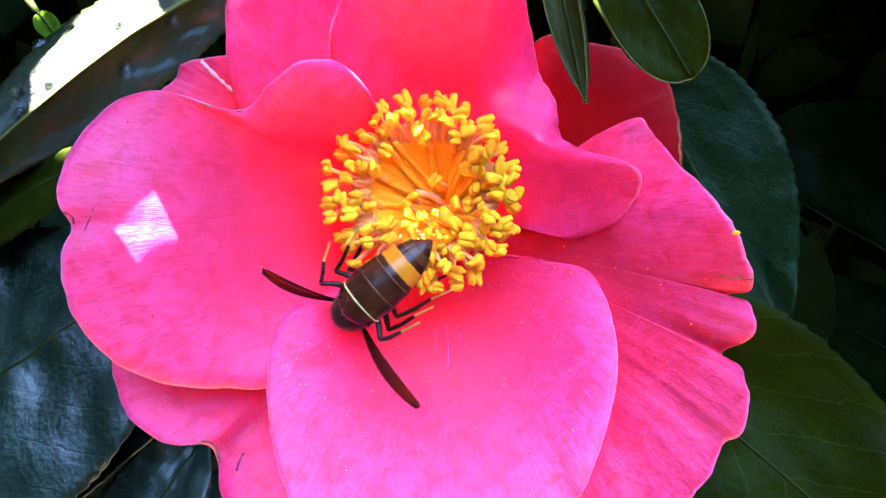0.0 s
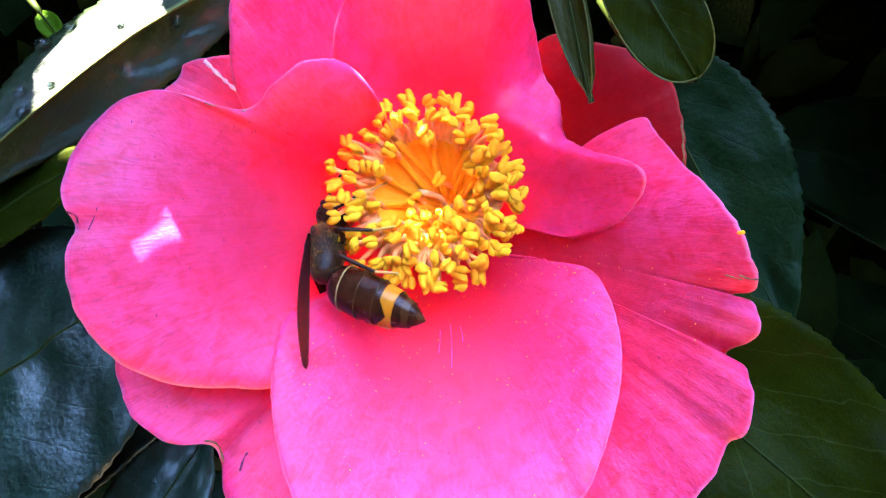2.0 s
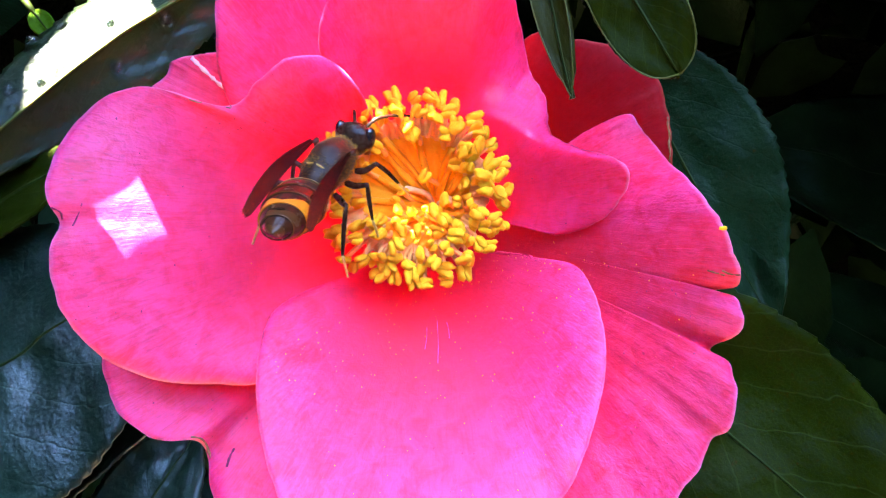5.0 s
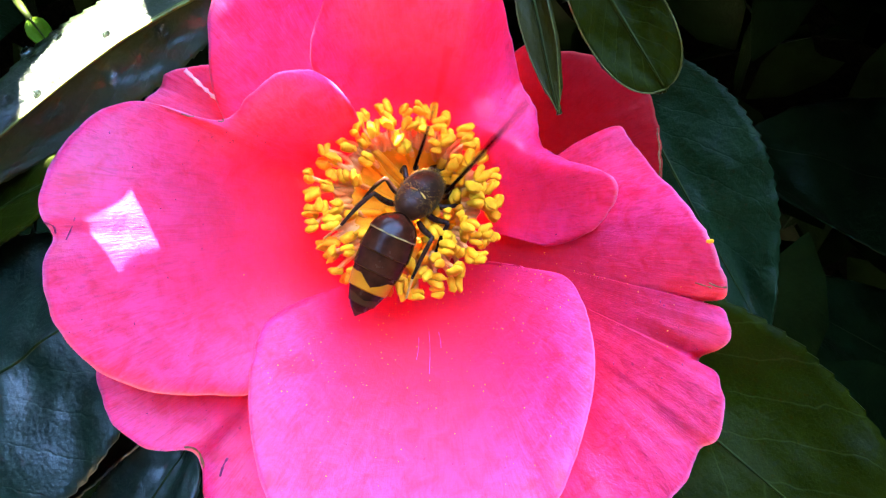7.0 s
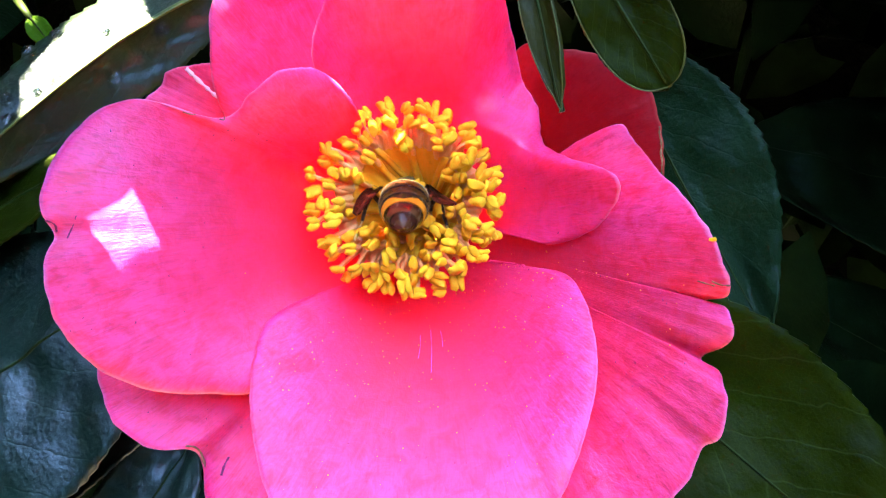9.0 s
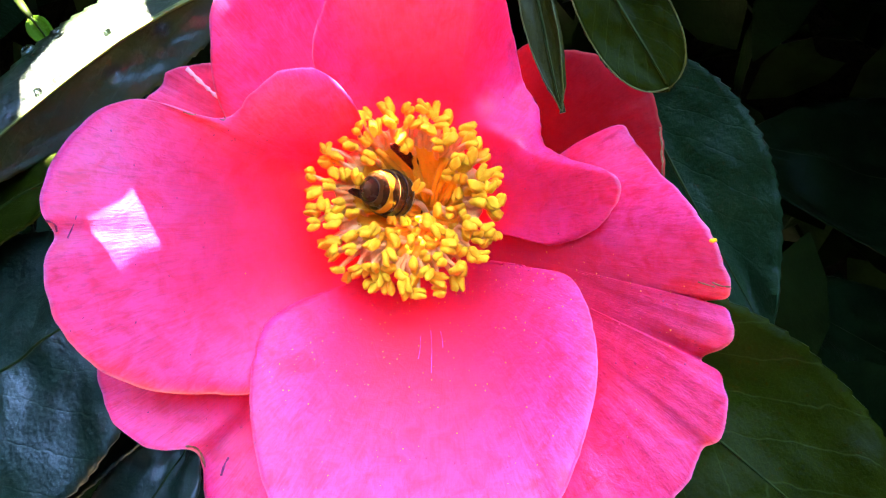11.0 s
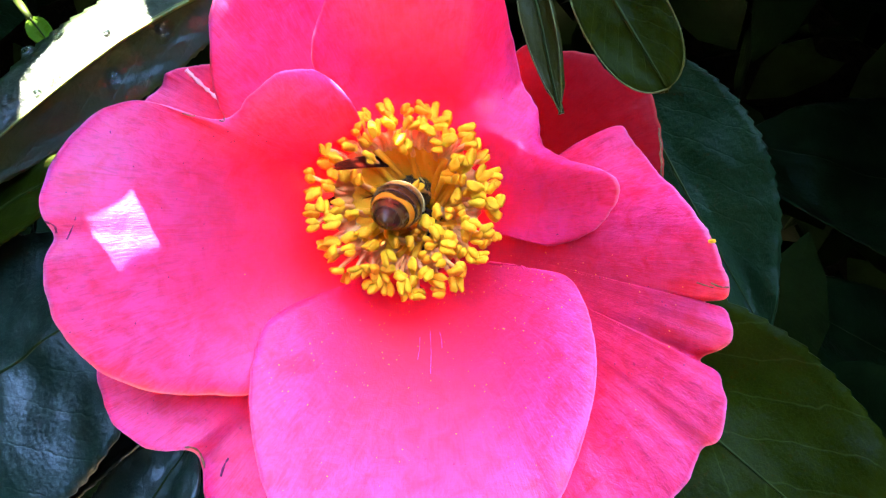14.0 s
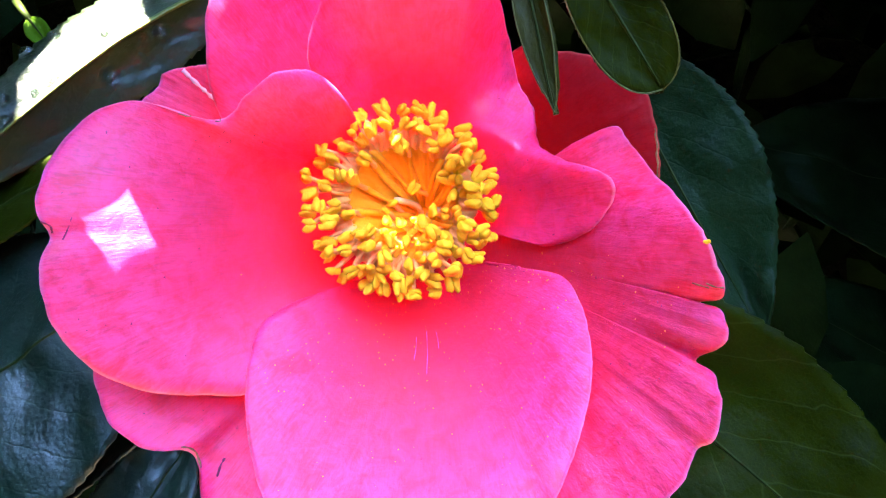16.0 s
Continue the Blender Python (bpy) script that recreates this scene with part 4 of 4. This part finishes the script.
def plate(x0, x1, grow, material, parent, label):
    prof = []
    for i in range(15):
        x = x0 + (x1 - x0) * i / 14
        r = 0.95 * float(np.interp(-x, -AB[:, 0], AB[:, 1]))
        prof.append((x, max(0.05, r + grow * (i / 14) ** 3 - 0.05)))
    prof.append((x1 + 0.12, max(0.03, prof[-1][1] - 0.16)))
    return part("abdomen_plate" if parent is not hornet else "abdomen", lathe(prof, 0.93, 0.74, 36), material, parent, label)


abdomen = plate(0.0, -2.6, 0.17, BAND_THIN, hornet, "dark brown abdomen, first plate with a thin yellow rim")
abdomen.location = (-4.1 * MM, 0, -0.3 * MM)
plate(-2.45, -4.9, 0.17, BAND_DIM, abdomen, "dark plate with a faint brown rim")
plate(-4.75, -7.0, 0.17, BAND_DIM, abdomen, "dark plate with a faint brown rim")
plate(-6.85, -9.3, 0.17, BAND_WIDE, abdomen, "plate with a broad notched orange band")
plate(-9.15, -11.0, 0.17, BAND_NONE, abdomen, "brown plate near the tip")
plate(-10.9, -12.6, 0.0, BAND_NONE, abdomen, "pointed brown tip plate")


# wings, folded lengthwise to narrow blades
def wing_mesh(side):
    bm = bmesh.new()
    N, M = 40, 8
    rows = []
    for i in range(N + 1):
        t = i / N
        w = 0.35 + 1.6 * math.sin(math.pi * min(1, t ** 0.75 * 0.96)) ** 0.9 * (0.35 + 0.65 * t) if t < 1 else 0.05
        row = []
        for j in range(M + 1):
            v = j / M
            z = 0.5 * math.sin(v * math.pi * 3) * 0.28 * (1 - 0.5 * t) - 0.9 * t * t + 0.5 * t
            row.append((-16.0 * t, side * (v - 0.35) * w + side * 0.4 * math.sin(math.pi * t), z))
        rows.append(row)
    grid(bm, rows, lambda i, j: (i / N, j / M))
    return bm


wings = []
for side in (1, -1):
    wing = part("wing", wing_mesh(side), WING, hornet, "smoky brown wing folded lengthwise")
    thick = wing.modifiers.new("thickness", "SOLIDIFY")
    thick.thickness = 0.10 * MM
    wings.append(wing)

# legs: thigh, shin and yellow foot
legs = []
for k, (x, out, back) in enumerate(((2.3, 2.2, 2.0), (0.2, 2.7, -0.8), (-1.9, 2.6, -3.2))):
    for side in (1, -1):
        knee = (back * 0.55, side * out, 1.0)
        ankle = (back * 1.5, side * (out + 0.9), -3.0)
        toe = (back * 1.8 + 0.3, side * (out + 1.6), -5.4)
        thigh = part("leg", tube(bmesh.new(), spline([(0, 0, 0), (0.2 * back, side * out * 0.45, 0.1), knee], 10), [0.32, 0.36, 0.38, 0.38, 0.37, 0.35, 0.33, 0.30, 0.28, 0.26], 9), CHITIN, hornet, "dark hornet leg")
        part("shin", tube(bmesh.new(), spline([knee, tuple((a + b) / 2 + 0.12 for a, b in zip(knee, ankle)), ankle], 9), [0.22, 0.25, 0.26, 0.26, 0.25, 0.24, 0.22, 0.20, 0.18], 8), CHITIN, thigh)
        part("foot", tube(bmesh.new(), spline([ankle, tuple((a + b) / 2 for a, b in zip(ankle, toe)), toe], 14), [0.17 - 0.03 * (i % 3 == 2) - 0.003 * i for i in range(14)], 7), YELLOW, thigh, "yellow jointed foot")
        thigh.location = (x * MM, side * 1.7 * MM, -1.9 * MM)
        legs.append((thigh, k, side))

# ---- movement ----
# seconds; place in the bloom's frame; turn; abdomen pitch and yaw; left wing pitch, yaw and roll; right wing the same
HORNET = [
    (0.0, -9.7, -11.6, 15.6, 175, 67, 40, -69, -169, -20, -38, 86, -19, 20, -82),
    (0.5, -9.7, -10.4, 15.1, -163, 69, 74, -28, -131, -7, -43, 99, -18, 18, -62),
    (1.0, -10.6, -10.5, 14.7, -143, 63, 90, -30, -115, -10, -34, 98, -12, 22, -98),
    (1.2, -12.0, -9.6, 13.6, -109, 54, 110, -60, -52, -14, -33, 87, -3, 8, -91),
    (1.5, -12.9, -8.9, 13.2, -81, 44, 119, -62, -7, -20, -30, 71, -2, -7, -110),
    (2.0, -14.2, -5.6, 12.5, -75, 38, 98, -53, 20, -33, -27, 67, 0, -13, -112),
    (2.5, -14.7, -1.9, 12.5, -72, 39, 88, -41, 16, -31, -27, 65, -7, -12, -117),
    (3.0, -15.8, -0.9, 12.5, -71, 38, 82, -45, 24, -32, -26, 64, -9, -9, -120),
    (3.3, -17.7, -3.5, 16.3, -28, 6, 108, -33, 30, -11, 16, 22, 0, 5, -156),
    (3.5, -16.2, -5.7, 15.9, -54, 18, 124, -34, 5, -12, -14, 49, -8, 7, -136),
    (3.8, -15.0, -2.6, 16.0, -36, 18, 99, -52, 31, -20, 4, 29, -18, 15, -155),
    (4.0, -15.8, -0.8, 16.5, -27, 18, 91, -59, 46, -19, 6, 21, -18, 14, -162),
    (4.2, -16.2, -0.6, 16.5, -25, 18, 87, -58, 42, -15, -1, 21, -15, 9, -162),
    (4.8, -12.6, 3.4, 20.3, -25, 32, 61, 27, 27, 9, 12, 25, 10, 18, -158),
    (5.5, -6.7, 2.6, 21.4, -11, 45, 53, 14, 11, 25, 3, 27, 21, 25, 172),
    (6.3, -1.8, -0.7, 15.5, -1, 42, 39, -47, 15, 1, -68, 36, 18, 81, 141),
    (6.5, -1.9, 1.0, 15.2, -3, 48, 51, -51, 19, 2, -70, 41, 14, 77, 137),
    (7.0, -0.4, 1.9, 15.2, -3, 48, 51, -51, 18, -3, -68, 40, 6, 67, 140),
    (7.5, -0.3, 2.0, 15.1, -5, 49, 47, -51, 29, -20, -59, 38, 31, 12, 162),
    (8.0, -1.5, 3.6, 15.0, -2, 51, 79, -55, 1, 21, -7, 15, 24, 12, 161),
    (8.5, -0.3, 3.8, 15.1, -5, 49, 48, -51, 30, -27, -40, 29, 28, 15, 158),
    (8.8, -2.7, 4.1, 9.0, -12, 81, 72, -41, -2, -24, -8, 14, -19, 18, 155),
    (9.0, -2.6, 2.3, 6.4, -180, 84, -90, -28, 2, -23, -9, 21, -21, 15, 148),
    (9.2, -3.6, 2.7, 2.9, -169, 83, -67, -21, 3, -25, -12, 28, -31, 13, 159),
    (10.2, -2.4, 3.0, 1.9, -47, 84, 0, -6, 5, -15, -9, 25, -26, -7, -163),
    (11.3, -0.9, 0.1, 2.1, -33, 55, -52, 8, 25, 5, 6, 21, -12, 13, -171),
    (12.5, -0.6, 0.0, 2.1, -33, 55, -52, 6, 26, 1, 2, 25, -17, 18, -178),
    (13.5, -0.6, -0.0, 2.1, -33, 55, -52, 7, 26, 1, 5, 21, -18, 19, -179),
    (13.8, -1.8, 2.9, 4.2, -37, 72, 0, 6, 12, 9, -2, 41, -38, -29, -141),
    (14.0, -1.2, 3.2, 6.3, -28, 69, 34, 0, 11, 0, -11, 36, -25, -42, -132),
    (14.2, 0.1, 3.3, 10.8, -19, 55, 45, 5, 5, 8, -31, 44, 2, 23, 167),
    (14.5, -1.9, 3.1, 15.0, 1, 52, 81, -48, -30, 7, -19, 20, -8, 8, 172),
    (14.8, -3.5, 2.5, 18.2, 2, 15, 87, -20, -14, 28, -27, 5, 11, 2, 177),
    (15.0, -4.0, -3.8, 19.9, 0, 6, 90, -23, -6, -5, -28, 2, -6, 6, 179),
    (15.2, -3.7, -7.0, 21.0, 0, -3, 85, -37, -6, 10, -32, -1, 15, 20, -179),
    (15.4, -2.9, -7.0, 21.3, 0, 0, 66, -35, -1, 9, -44, 0, 12, 66, -180),
    (15.5, -3.0, -4.5, 23.7, -8, -6, 43, -1, 14, 22, -66, -2, 3, 77, -173),
    (15.6, 0.6, -3.1, 29.1, -10, -12, 28, 7, 2, 27, -75, -8, 6, 72, -167),
    (15.7, 16.8, -11.6, 42.8, -43, -47, 26, 21, 25, 60, 12, 23, 38, 95, -139),
    (15.8, 51.0, -11.7, 50.8, -160, -66, 97, 0, 3, 27, 12, 46, -12, 95, -135),
    (16.0, 58.5, -12.1, 50.8, 114, -63, 113, -1, 0, -15, 12, -23, -12, 95, -135),
]
# seconds; the head's nod and turn
HEAD = ((0, 30, 0), (1.5, 30, 0), (3.5, 15, -8), (4.2, 10, 5), (6.3, 20, -12), (7.0, 45, -25), (7.5, 48, -30), (8.0, 45, -12), (8.6, 40, 0), (12.0, 30, 5), (14.4, 20, 0), (15.2, 8, -6), (15.5, 5, 0), (16.0, 5, 0))
FLUTTER = {1: ((6.1, 7.2), (15.3, 16.0)), -1: ((6.1, 7.2), (15.3, 16.0))}

# the added unseen leaf sways across the sun to size its fleck: seconds, millimetres
SWAY = ((0, 0.4), (0.5, 0.9), (1.0, 1.2), (1.5, 0.5), (2.0, 1.0), (2.5, 0.0), (3.0, 2.4), (3.5, 1.0), (4.0, 0.1), (6.5, 0.0), (16.0, 0.0))


def motions():
    home = swaying_leaf.matrix_world.copy()
    walk(swaying_leaf, [(t, Matrix.Translation(FLOWER.to_3x3() @ (E1 * 0.74 + E2 * 0.67) * d * MM) @ home) for t, d in SWAY])
    walk(hornet, [(r[0], FLOWER @ pose(r[1] * MM, r[2] * MM, r[3] * MM, *r[4:7])) for r in HORNET])
    walk(abdomen, [(r[0], pose(-4.1 * MM, 0, -0.3 * MM, 0, r[7], r[8])) for r in HORNET])
    walk(head, [(t, pose(4.0 * MM, 0, 0.1 * MM, 0, nod, turn)) for t, nod, turn in HEAD])
    for wing, side, c in ((wings[0], 1, 9), (wings[1], -1, 12)):
        rows = []
        for r in HORNET:
            if any(a <= r[0] <= b for a, b in FLUTTER[side]):
                continue
            rows.append((r[0], (r[c], r[c + 1], r[c + 2])))
        for a, b in FLUTTER[side]:
            for f in range(frame(a), frame(b) + 1):
                beat = 12 if f % 2 else -12
                rows.append(((f - 1) / FPS, (70 + beat, -side * 62, 10 if side > 0 else 170)))
        rows.sort(key=lambda r: r[0])
        walk(wing, [(t, pose(0.8 * MM, side * 2.3 * MM, 1.9 * MM, roll, p, y)) for t, (p, y, roll) in rows])
    for leg, k, side in legs:
        home = Vector(leg.location)
        rows = []
        for i in range(33):
            t = i * 0.5
            w = 7 * math.sin(2.3 * t * (1 + 0.17 * k) + 2.1 * k + side)
            rows.append((t, Matrix.Translation(home) @ pose(0, 0, 0, w * 0.6, 0.4 * w, w)))
        walk(leg, rows)


motions()
